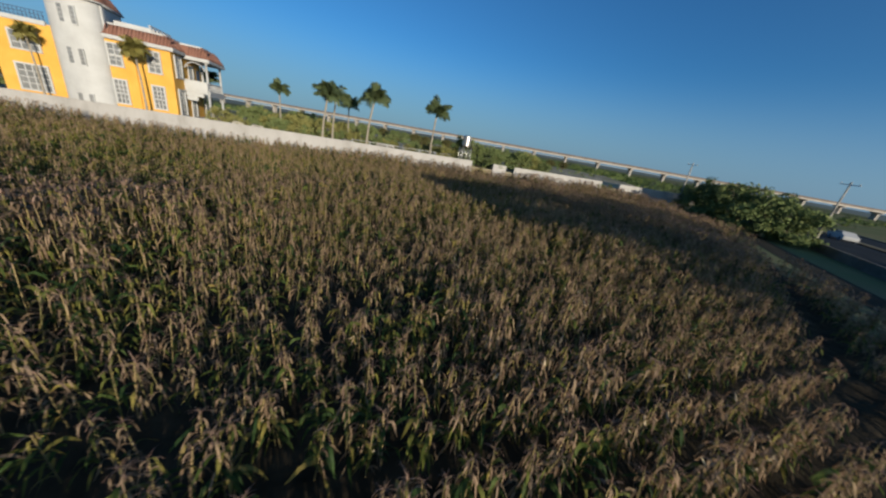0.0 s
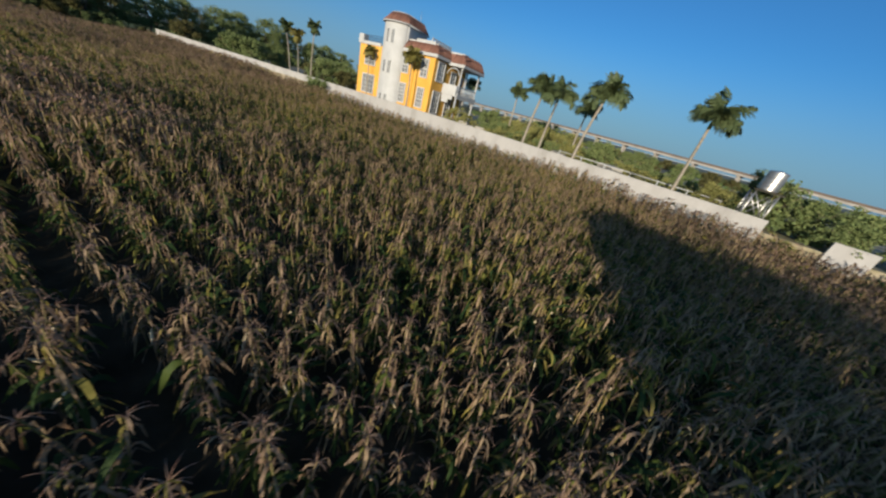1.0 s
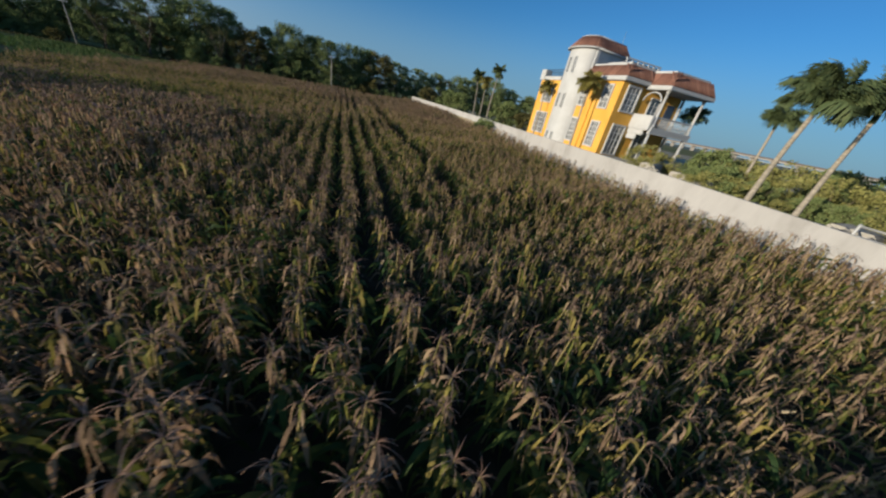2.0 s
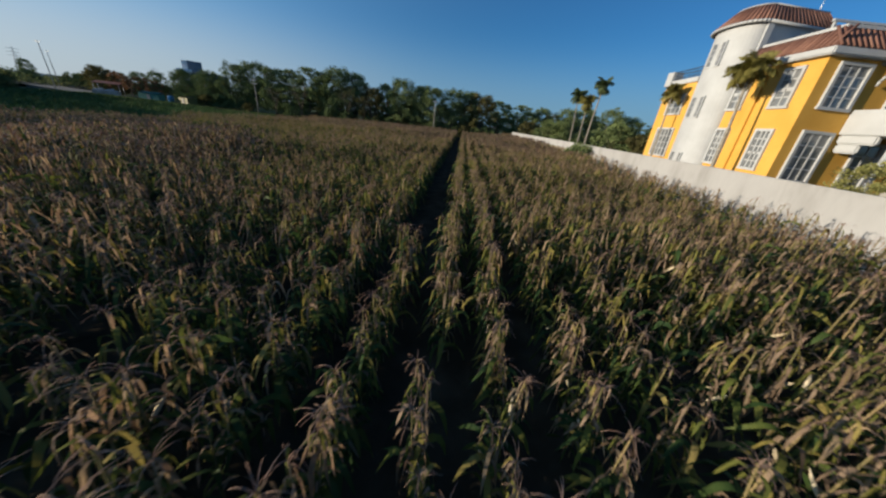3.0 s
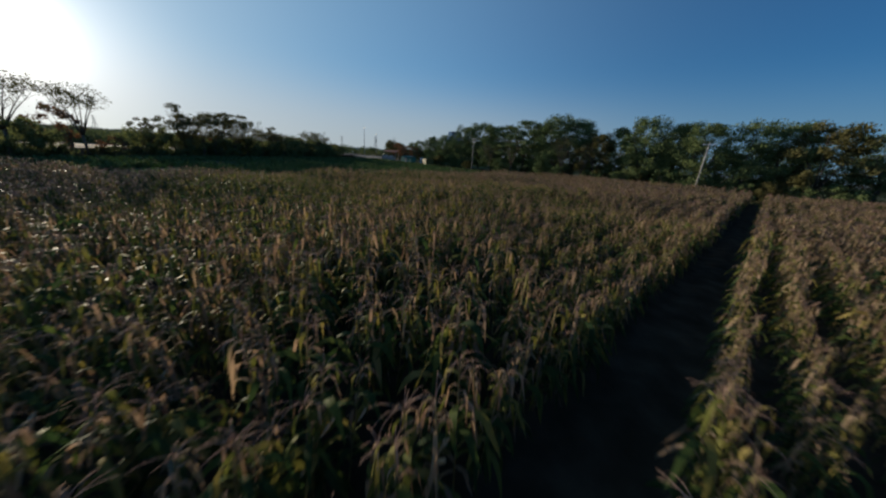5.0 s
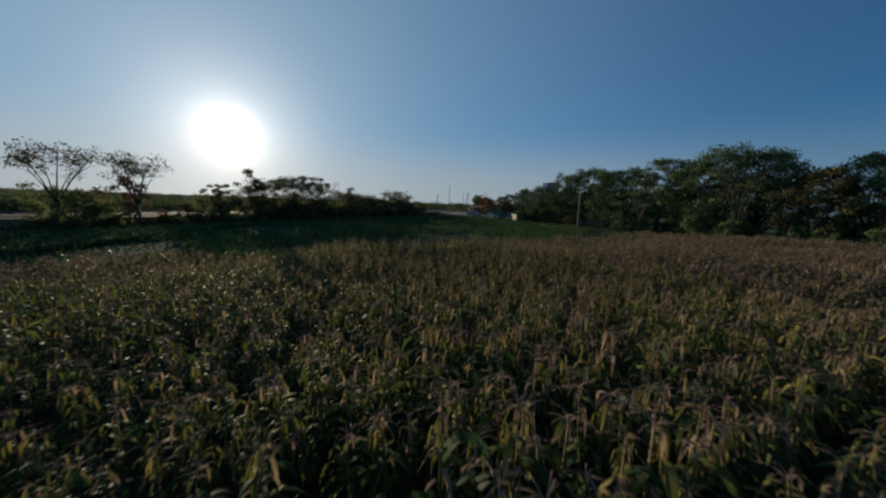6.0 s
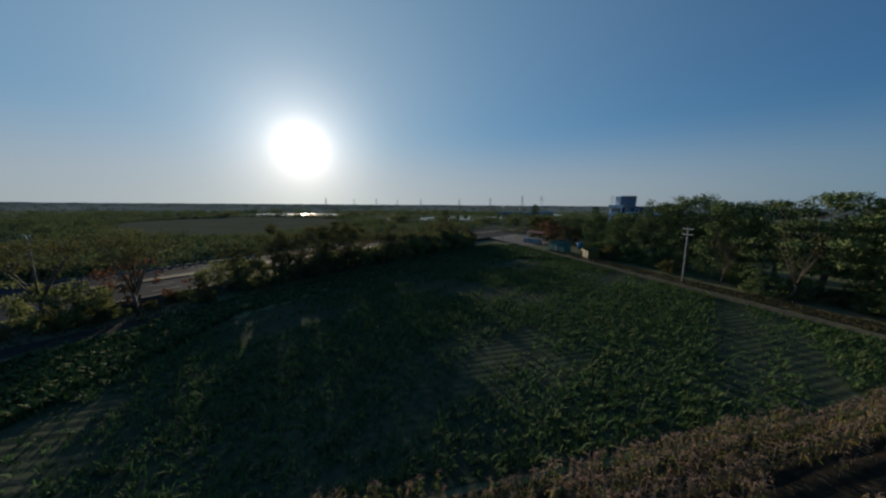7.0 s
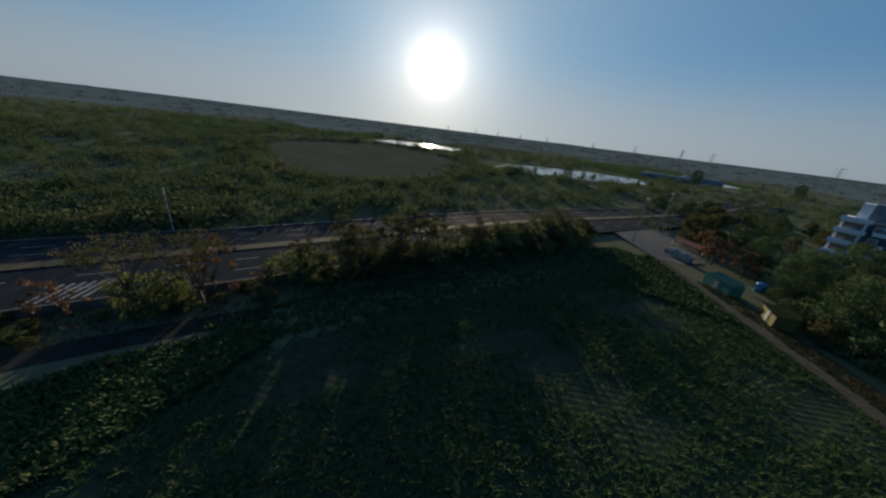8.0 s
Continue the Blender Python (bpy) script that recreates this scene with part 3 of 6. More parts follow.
# walls with real openings behind each window
bm = bmesh.new()
box(bm, W0, E0 - 0.5, 20.2, N0, HB, 9.45)
part("north_block", bm, M_YELLOW, house)
bm = bmesh.new()
box(bm, W0, E0 - 0.5, S0, 20.2, HB, 9.4)
part("south_block", bm, M_YELLOW, house)
part("pilaster", boxed(W0 - 0.14, W0, 18.35, 18.75, HB, 9.4), M_YELLOW, house)
part("base_course", boxed(W0 - 0.06, E0 - 0.44, S0 - 0.06, N0 + 0.06, HB - 0.3, HB + 0.35), M_WHITE, house)
# parapet of the north terrace with its corner post and rail
part("parapet", boxed(W0 - 0.14, E0 - 0.4, N0 - 0.05, N0 + 0.2, 9.3, 9.75, bevel=0.03), M_WHITE, house)
part("parapet", boxed(W0 - 0.16, W0 + 0.12, 25.0, N0 + 0.18, 9.3, 9.7, bevel=0.03), M_WHITE, house)
part("corner_post", boxed(W0 - 0.2, W0 + 0.75, N0 - 0.75, N0 + 0.22, 9.3, 10.5, bevel=0.03), M_WHITE, house)
rail = new("terrace_rail")
rail.parent = house
for z in (9.85, 10.15, 10.45):
    part("rail_bar", boxed(W0 + 0.0, W0 + 0.06, 25.0, N0 - 0.7, z, z + 0.05), M_RAIL, rail)
for k in range(13):
    y = 25.1 + k * 0.29
    part("baluster", boxed(W0 + 0.01, W0 + 0.05, y, y + 0.04, 9.7, 10.45), M_RAIL, rail)
# white stair tower: half-round to the west, straight walls behind
TY0, TY1, TX = 20.6, 24.75, 18.25
cy, rad = (TY0 + TY1) / 2, (TY1 - TY0) / 2
bm = bmesh.new()
outline = [(23.4, TY0 + 0.75), (23.4, TY1 - 0.3)] + [(TX - 1.2 * math.sin(math.pi * k / 20), cy + rad * math.cos(math.pi * k / 20)) for k in range(21)]
bot, top = [bm.verts.new((x, y, HB - 0.3)) for x, y in outline], [bm.verts.new((x, y, 12.5)) for x, y in outline]
for k in range(len(outline)):
    bm.faces.new((bot[k], bot[(k + 1) % len(outline)], top[(k + 1) % len(outline)], top[k]))
bm.faces.new(top)
bmesh.ops.recalc_face_normals(bm, faces=bm.faces)
tower = part("stair_tower", bm, M_WHITE, house, "smooth white half-round stair tower")
part("tower_edge", boxed(TX - 0.1, TX + 0.3, TY0 - 0.14, TY0 + 0.05, 9.4, 12.5), M_WHITE, tower)
for z0, h in ((10.0, 1.5), (6.35, 1.45), (2.75, 0.75)):
    for ang in (77, 101):
        a = radians(ang)
        x, y = TX - 1.2 * math.sin(a), cy + rad * math.cos(a)
        slit = new("slit_window")
        slit.parent = tower
        slit.matrix_basis = pose(x, y, z0, 0, 0, -90 + (90 - ang) * 0.55)
        part("pane", boxed(-0.19, 0.19, -0.03, 0.12, 0, h), M_GLASS, slit)
        fr = bmesh.new()
        for q in ((-0.25, -0.18, 0, h), (0.18, 0.25, 0, h), (-0.25, 0.25, h, h + 0.07), (-0.27, 0.27, -0.09, 0)):
            box(fr, q[0], q[1], -0.07, 0.05, q[2], q[3])
        part("window_frame", fr, M_WHITE, slit)
        for k in (1, 2, 3):
            part("glazing_bar", boxed(-0.18, 0.18, -0.05, -0.03, h * k / 4 - 0.015, h * k / 4 + 0.015), M_WHITE, slit)
# tower roof
bm = bmesh.new()
eave, crown = [], []
for x, y in outline:
    dx, dy = x - 20.5, y - cy
    eave.append(bm.verts.new((20.5 + dx * 1.07, cy + dy * 1.1, 12.46)))
    crown.append(bm.verts.new((20.5 + dx * 0.8, cy + dy * 0.7, 13.6)))
n_ = len(outline)
for k in range(n_):
    bm.faces.new((eave[k], eave[(k + 1) % n_], crown[(k + 1) % n_], crown[k]))
bm.faces.new(crown), bm.faces.new(eave[::-1])
bmesh.ops.recalc_face_normals(bm, faces=bm.faces)
troof = part("tower_roof", bm, M_TILE, house, "brown tiled mansard over the stair tower")
for k in range(1, n_):
    (xa, ya), (xb, yb) = outline[k], outline[(k + 1) % n_]
    ln = math.hypot(xb - xa, yb - ya)
    for j in range(max(1, int(ln / 0.3))):
        t = (j + 0.5) / max(1, int(ln / 0.3))
        dx, dy = xa + (xb - xa) * t - 20.5, ya + (yb - ya) * t - cy
        part("tile_ridge", tubed([(20.5 + dx * 1.07, cy + dy * 1.1, 12.5), (20.5 + dx * 0.81, cy + dy * 0.71, 13.58)], [0.085, 0.065], 6), M_TILE, troof)
bm = bmesh.new()
for k in range(n_):
    (xa, ya), (xb, yb) = outline[k], outline[(k + 1) % n_]
    pa = (20.5 + (xa - 20.5) * 1.08, cy + (ya - cy) * 1.12, 12.42)
    pb = (20.5 + (xb - 20.5) * 1.08, cy + (yb - cy) * 1.12, 12.42)
    tube(bm, [pa, pb], [0.09, 0.09], 6)
    tube(bm, [(20.5 + (xa - 20.5) * 0.8, cy + (ya - cy) * 0.7, 13.63), (20.5 + (xb - 20.5) * 0.8, cy + (yb - cy) * 0.7, 13.63)], [0.06, 0.06], 6)
part("cornice", bm, M_WHITE, troof)
part("antenna", tubed([(22.8, 22.6, 13.5), (22.8, 22.6, 15.2)], [0.03, 0.015], 6), M_METAL, troof)
# low rooftop room and rail beside the tower
part("roof_room", boxed(20.2, 24.2, 17.2, TY0, 10.6, 11.5), M_WHITE, house)
for k in range(7):
    part("roof_baluster", boxed(19.0 + k * 0.75, 19.12 + k * 0.75, 16.9, 17.02, 10.8, 11.6), M_WHITE, house)
part("roof_rail", boxed(18.9, 23.8, 16.88, 17.04, 11.55, 11.66), M_WHITE, house)
# main roof, first bay and balcony bay
mroof = part("main_roof", mansard(bmesh.new(), W0 - 0.35, 22.4, S0 - 0.4, 20.7, 9.75, 10.85, 0.75), M_TILE, house, "brown barrel-tiled mansard roof")
tile_course(mroof, (W0 - 0.35, S0 - 0.3, 9.8), (W0 - 0.35, 20.6, 9.8), 1.06, (0.75, 0, 0))
tile_course(mroof, (W0 - 0.25, S0 - 0.4, 9.8), (21.2, S0 - 0.4, 9.8), 1.06, (0, 0.75, 0))
part("ridge_cap", boxed(W0 + 0.3, 22.0, S0 + 0.25, 20.3, 10.83, 10.98), M_WHITE, mroof)
part("cornice", boxed(W0 - 0.42, 21.0, S0 - 0.47, 20.65, 9.4, 9.78, bevel=0.06), M_WHITE, mroof)
broof = part("balcony_roof", mansard(bmesh.new(), 20.9, 27.2, 12.35, 21.0, 9.55, 10.75, 0.8), M_TILE, house, "brown tiled roof over the balcony")
tile_course(broof, (20.9, 12.45, 9.6), (20.9, 14.6, 9.6), 1.16, (0.8, 0, 0))
tile_course(broof, (21.0, 12.35, 9.6), (27.1, 12.35, 9.6), 1.16, (0, 0.8, 0))
part("ridge_cap", boxed(21.6, 26.5, 13.1, 20.5, 10.72, 10.9), M_WHITE, broof)
part("cornice", boxed(20.84, 27.26, 12.3, 21.0, 9.2, 9.58, bevel=0.06), M_WHITE, broof)
# balcony: deck, columns, parapet with corbel, balusters
balcony = part("balcony", boxed(21.0, 26.9, 12.55, S0, 5.65, 5.95, bevel=0.04), M_WHITE, house, "white balcony on slim columns")
part("balcony_beam", boxed(21.05, 26.85, 12.6, 12.85, 5.35, 5.65), M_WHITE, balcony)
for x in (21.35, 26.55):
    part("column", tubed([(x, 12.8, HB), (x, 12.8, 2.5), (x, 12.8, 2.52), (x, 12.8, 5.4)], [0.2, 0.2, 0.14, 0.13], 14), M_WHITE, balcony)
    part("column", tubed([(x, 12.8, 5.95), (x, 12.8, 6.2), (x, 12.8, 6.22), (x, 12.8, 9.0), (x, 12.8, 9.02), (x, 12.8, 9.2)], [0.19, 0.19, 0.13, 0.12, 0.18, 0.18], 14), M_WHITE, balcony)
part("column", tubed([(26.55, 14.9, HB), (26.55, 14.9, 9.2)], [0.15, 0.13], 14), M_WHITE, balcony)
part("balcony_rail", boxed(21.3, 26.6, 12.72, 12.86, 6.85, 6.97, bevel=0.02), M_WHITE, balcony)
for k in range(22):
    x = 21.6 + k * 0.225
    part("baluster", tubed([(x, 12.79, 5.95), (x, 12.79, 6.2), (x, 12.79, 6.5), (x, 12.79, 6.85)], [0.035, 0.06, 0.03, 0.04], 6), M_WHITE, balcony)
bm = bmesh.new()
box(bm, 20.75, 21.15, 12.7, S0, 5.6, 6.95, bevel=0.05)
box(bm, 20.85, 21.15, 13.2, S0, 5.1, 5.6, bevel=0.08)
box(bm, 20.95, 21.15, 13.9, S0, 4.6, 5.1, bevel=0.08)
part("balcony_side", bm, M_WHITE, balcony, "stepped white side wall of the balcony")
bm = bmesh.new()
for k in range(10):
    a0, a1 = math.pi * k / 10, math.pi * (k + 1) / 10
    tube(bm, [(21.1, 13.95 + 1.0 * math.cos(a0), 8.2 + 0.8 * math.sin(a0)), (21.1, 13.95 + 1.0 * math.cos(a1), 8.2 + 0.8 * math.sin(a1))], [0.07, 0.07], 6)
part("arch_trim", bm, M_WHITE, balcony)
# windows of the west front
for y, w in ((26.9, 1.9),):
    window(house, "window", w, 1.5, pose(W0 - 0.005, y, 6.85, 0, 0, -90), 3, 3)
    window(house, "window", w + 0.3, 2.3, pose(W0 - 0.005, y, 3.1, 0, 0, -90), 4, 4)
for y in (20.0, 16.65):
    window(house, "window", 0.95, 2.0, pose(W0 - 0.005, y, 6.95, 0, 0, -90), 2, 4, 0.45)
    window(house, "window", 0.95, 2.3, pose(W0 - 0.005, y, 3.15, 0, 0, -90), 3, 5, 0.42)
for x0, y in ((19.6, S0),):
    window(house, "window", 1.5, 2.1, pose(x0, y - 0.005, 6.95, 0, 0, 0), 3, 4)
    window(house, "french_window", 1.55, 2.75, pose(x0, y - 0.005, 2.75, 0, 0, 0), 3, 4)
for x0 in (23.0,):
    window(house, "french_window", 1.2, 2.3, pose(x0, S0 - 0.005, 6.2, 0, 0, 0), 2, 4)
    window(house, "french_window", 1.3, 2.6, pose(x0, S0 - 0.005, 2.6, 0, 0, 0), 2, 4)
part("south_door", boxed(24.9, 26.0, S0 - 0.05, S0 + 0.02, 6.0, 8.4), M_RAIL, house)
part("steps", boxed(22.0, 25.6, 12.0, 12.55, HB, HB + 0.35, bevel=0.03), M_CONCRETE, house)


# ---- palms ----
def frond(name, length, droop, seed, mat_, width=0.55):
    """A feather-shaped palm leaf along +x from the origin, with leaflets on both sides."""
    r = random.Random(seed)
    v, q = [], []
    n = 16
    pts, x, z, e = [], 0.0, 0.0, radians(r.uniform(25, 60))
    for k in range(n + 1):
        pts.append((x, z, e))
        x += math.cos(e) * length / n
        z += math.sin(e) * length / n
        e -= droop * (0.5 + 1.2 * k / n) / n
    for (x0, z0, _), (x1, z1, _) in zip(pts, pts[1:]):
        i = len(v)
        v += [(x0, -0.025, z0), (x0, 0.025, z0), (x1, 0.02, z1), (x1, -0.02, z1)]
        q.append((i, i + 1, i + 2, i + 3))
    for k in range(2, n + 1):
        x0, z0, e0 = pts[k]
        t = k / n
        ln = width * math.sin(math.pi * min(1, t * 0.8 + 0.15)) * r.uniform(0.8, 1.15) + 0.12
        for side in (-1, 1):
            for sub in (0, 0.33, 0.66):
                xs, zs = x0 - sub * math.cos(e0) * length / n, z0 - sub * math.sin(e0) * length / n
                up = r.uniform(-0.7, 0.35)
                i = len(v)
                fw = r.uniform(0.1, 0.6)
                mx, my, mz = xs + ln * fw, side * ln * 0.5, zs + ln * up * 0.45
                v += [(xs - 0.02, 0, zs), (xs + 0.02, 0, zs), (mx + 0.019, my, mz), (mx - 0.019, my, mz)]
                ex, ey, ez = xs + ln * fw * 1.8, side * ln * 0.8, zs - ln * 0.45 + ln * up * 0.3
                v += [(ex + 0.008, ey, ez), (ex - 0.008, ey, ez)]
                q += [(i, i + 1, i + 2, i + 3), (i + 3, i + 2, i + 4, i + 5)]
    return mesh_np(name, v, q, [mat_])


FRONDS = {}
for key, mat_ in (("green", M_PALM), ("yellow", M_YPALM)):
    FRONDS[key] = [frond("frond", 1.0, d, 10 * i, mat_, 0.34) for i, d in enumerate((1.2, 1.7, 2.2, 2.6))]


def palm(x, y, z, height, spread, lean=(0, 0), girth=0.14, count=18, key="green", wind=0.0, upright=False, shaft=True, label="", seed=0):
    r = random.Random(seed)
    th = empty("palm_tree", x, y, z, label=label, category="palm", group="palms of the walled garden")
    pts = [(lean[0] * t * t, lean[1] * t * t, height * t) for t in (0, 0.04, 0.25, 0.5, 0.75, 1.0)]
    part("trunk", tubed(pts, [girth * 1.4, girth * 1.05, girth * 0.85, girth * 0.75, girth * 0.68, girth * 0.6], 10), M_PALMBARK, th)
    cx, cy_ = lean
    if shaft:
        part("crownshaft", tubed([(cx, cy_, height - 0.05), (cx * 1.02, cy_ * 1.02, height + 0.5), (cx * 1.03, cy_ * 1.03, height + 0.75)], [girth * 0.85, girth * 0.7, girth * 0.3], 8), FRONDS[key][0].materials[0], th)
    # wind-combed palms carry their leaves in a few separate plumes
    plumes = [(r.uniform(-20, 25), -5, 1.15), (r.uniform(60, 100), -62, 0.9), (r.uniform(165, 205), -12, 0.85), (r.uniform(-100, -65), 5, 1.0), (r.uniform(100, 140), 12, 0.9)]
    for k in range(count):
        me = FRONDS[key][r.randrange(4)]
        f = new("frond", me)
        f.parent = th
        ang, tip, s = 360 * k / count + r.uniform(-12, 12), r.uniform(-50, 28) if shaft else r.uniform(-75, 65), spread * r.uniform(0.85, 1.15)
        if wind and k % 6 != 5:
            pa, pt, ps = plumes[k % 5]
            ang, tip, s = pa + r.gauss(0, 15), pt + r.gauss(0, 15), s * ps
        if upright:
            tip, s = r.uniform(-45, -5) if k % 5 < 3 else r.uniform(25, 80), spread * r.uniform(0.75, 1.1)
        f.matrix_basis = pose(cx * 1.02, cy_ * 1.02, height + (0.55 if shaft else 0.1) + r.uniform(-0.1, 0.15), r.uniform(-25, 25), tip, ang) @ Matrix.Scale(s, 4)
    return th


CZ = COMPOUND_Z
palm(13.6, 34.7, CZ, 6.7, 1.15, (0.3, -0.1), 0.11, 24, upright=True, label="tall slim green palm in a close group of three", seed=1)
palm(14.1, 38.6, CZ, 5.4, 1.25, (0.2, 0.6), 0.10, 22, key="yellow", upright=True, label="slim shorter palm in a close group of three", seed=2)
palm(13.4, 39.8, CZ, 6.0, 1.2, (0.0, 0.9), 0.10, 22, upright=True, label="slim shorter palm in a close group of three", seed=3)
palm(16.9, 25.9, CZ, 5.9, 0.95, (0.0, 0.2), 0.10, 34, key="yellow", shaft=False, label="yellowing fan-crowned palm before the villa front", seed=4)
palm(16.2, 17.3, CZ, 6.4, 1.2, (-0.1, 0.2), 0.12, 36, key="yellow", shaft=False, label="yellowing round-crowned palm before the villa front", seed=5)
palm(24.6, 5.0, CZ, 5.2, 1.4, (-0.3, 0), 0.14, 24, wind=1, label="dark green garden palm bent by the wind", seed=6)
palm(13.7, -1.2, CZ, 5.2, 1.8, (-0.5, -0.5), 0.16, 24, wind=1, label="stout leaning palm close behind the wall", seed=8)
palm(16.2, -2.4, CZ, 5.3, 1.8, (-0.5, -0.3), 0.15, 24, wind=1, label="dark-trunked palm behind the wall", seed=9)
palm(22.6, -4.7, CZ, 4.9, 1.7, (0.2, 0.0), 0.14, 24, wind=1, label="low dark palm beside a taller one", seed=10)
palm(13.4, -6.7, CZ, 5.9, 2.0, (-0.3, -0.6), 0.17, 24, wind=1, label="stout pale-trunked palm close behind the wall", seed=11)
palm(12.3, -15.4, CZ, 5.6, 1.9, (-1.3, 0.2), 0.15, 24, wind=1, label="lone palm leaning over the wall", seed=12)
palm(29.5, 15.0, CZ, 5.0, 1.5, (0, 0), 0.14, 14, label="dark palm behind the balcony", seed=13)


# ---- trees and shrubs ----
def leaf_cloud(centres, radii, n, size, seed, flat=0.8):
    """Many small four-cornered leaves spread over clumps."""
    r = np.random.default_rng(seed)
    w = np.array(radii) ** 2
    pick = r.choice(len(centres), n, p=w / w.sum())
    d = r.normal(size=(n, 3))
    d /= np.linalg.norm(d, axis=1, keepdims=True)
    rr = 1.25 * r.random((n, 1)) ** 0.6
    c = np.array(centres)[pick] + d * rr * np.array(radii)[pick][:, None] * np.array([1, 1, flat])
    a = r.normal(size=(n, 3))
    a /= np.linalg.norm(a, axis=1, keepdims=True)
    b = np.cross(a, r.normal(size=(n, 3)))
    b /= np.linalg.norm(b, axis=1, keepdims=True)
    s = size * r.uniform(0.6, 1.4, (n, 1))
    v = np.stack([c - a * s, c - b * s * 0.45, c + a * s, c + b * s * 0.45], 1).reshape(-1, 3)
    return v, np.arange(4 * n).reshape(-1, 4)


def tree(name, h, spread, seed, leaf_mat, leaves=1500, size=0.28, clumps=26, trunk=0.2, low=0.35, bare=False, label="", category="tree", flat=0.75):
    """A tree at the origin: tapered trunk, forking limbs, clumped crown."""
    r = random.Random(seed)
    th = empty(name, label=label, category=category)
    bm = bmesh.new()
    fork = h * low
    tube(bm, [(0, 0, -0.1), (r.uniform(-.1, .1), r.uniform(-.1, .1), fork * 0.5), (r.uniform(-.2, .2), r.uniform(-.2, .2), fork)], [trunk * 1.3, trunk, trunk * 0.8], 8)
    centres, radii = [], []
    limbs = []
    for k in range(7):
        a = 2 * math.pi * k / 7 + r.uniform(-0.4, 0.4)
        out = spread * r.uniform(0.35, 0.85)
        top = h * r.uniform(0.62, 0.95)
        p1 = Vector((math.cos(a) * out * 0.45, math.sin(a) * out * 0.45, fork + (top - fork) * 0.5))
        p2 = Vector((math.cos(a) * out, math.sin(a) * out, top))
        limbs.append((p1, p2))
        tube(bm, [(0, 0, fork * 0.95), p1, p2], [trunk * 0.55, trunk * 0.3, trunk * 0.08], 5)
        for j in range(6 if bare else 2):
            t = r.uniform(0.2, 1.0)
            s = p1.lerp(p2, t)
            e = s + Vector((r.uniform(-1, 1), r.uniform(-1, 1), r.uniform(0.1, 1.0))) * spread * 0.35
            tube(bm, [s, s.lerp(e, 0.5) + Vector((0, 0, 0.1)), e], [trunk * 0.14, trunk * 0.08, trunk * 0.03], 4)
            if bare:
                for _ in range(4):
                    e2 = e + Vector((r.uniform(-1, 1), r.uniform(-1, 1), r.uniform(-0.1, 0.9))) * spread * 0.25
                    tube(bm, [e, e2], [trunk * 0.045, trunk * 0.015], 3, cap=False)
                    centres.append(tuple(e2))
                    radii.append(spread * 0.10)
            if bare or j == 0:
                centres.append(tuple(e))
                radii.append(spread * r.uniform(0.12, 0.2))
    part("trunk", bm, M_BARK, th)
    if not bare:
        for _ in range(clumps):
            a, u = r.uniform(0, 2 * math.pi), r.random() ** 0.5
            z = r.uniform(0.0, 1.0)
            w = math.sin(math.pi * (0.2 + 0.72 * z)) ** 0.6
            centres.append((math.cos(a) * u * spread * w, math.sin(a) * u * spread * w, h * (low * 0.75) + z * (h * 0.95 - h * low * 0.75)))
            radii.append(spread * r.uniform(0.10, 0.24))
    v, q = leaf_cloud(centres, radii, leaves, size, seed, flat)
    ob = new("crown", mesh_np("crown", v, q, [leaf_mat]))
    ob.parent = th
    return th


def place(proto, spots, label=None):
    """Copies of a tree at (x, y, height factor, turn)."""
    out = []
    for x, y, z, s, a in spots:
        o = copy_thing(proto, pose(x, y, z, 0, 0, a))
        o.scale = (s, s, s)
        if label:
            tagged(o, label)
        out.append(o)
    return out


def settle(proto, x, y, z, s, a):
    proto.matrix_world = pose(x, y, z, 0, 0, a)
    proto.scale = (s, s, s)


big = [tree("tree", 12.0, 4.6, 21 + k, M_LEAF, 17000, 0.145, 170, 0.26, 0.12, label="tall dense dark green broadleaf tree in the tree belt") for k in range(3)]
wide = [tree("tree", 10.0, 5.0, 31 + k, M_LEAF, 12000, 0.135, 80, 0.24, 0.3, label="flat-topped open green tree with layered limbs", flat=0.4) for k in range(2)]
dull = tree("tree", 9.0, 3.6, 41, M_OLIVE, 9000, 0.15, 66, 0.2, 0.15, label="olive-grey half-bare tree in the tree belt")
bush = [tree("bush", 3.2, 2.4, 51 + k, M_LEAF, 4600, 0.125, 54, 0.08, 0.12, label="rounded dark green shrub on the verge", category="bush") for k in range(2)]
obush = tree("bush", 3.0, 2.3, 55, M_OLIVE, 4200, 0.12, 50, 0.08, 0.12, label="dry olive-coloured shrub on the verge", category="bush")
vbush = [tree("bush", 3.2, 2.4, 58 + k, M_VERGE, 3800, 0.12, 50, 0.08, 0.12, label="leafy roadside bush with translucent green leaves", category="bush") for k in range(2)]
gbush = tree("bush", 2.8, 2.3, 57, M_GARDEN, 3600, 0.095, 44, 0.06, 0.1, label="sunlit olive garden shrub behind the white wall", category="bush")
settle(gbush, 17.2, -13.5, CZ, 0.5, 0)
thin = [tree("tree", 8.5, 3.4, 61 + k, M_OLIVE, 1800, 0.11, 0, 0.16, 0.3, bare=True, label="thin half-bare roadside tree with sparse leaves") for k in range(2)]
airy = [tree("tree", 9.0, 3.3, 64 + k, M_OLIVE, 3000, 0.14, 18, 0.17, 0.28, label="airy olive-green roadside tree with open crown", flat=0.6) for k in range(2)]
rusty = tree("tree", 5.0, 2.6, 71, M_RUST, 900, 0.16, 10, 0.12, 0.25, label="rust-brown drying roadside tree")

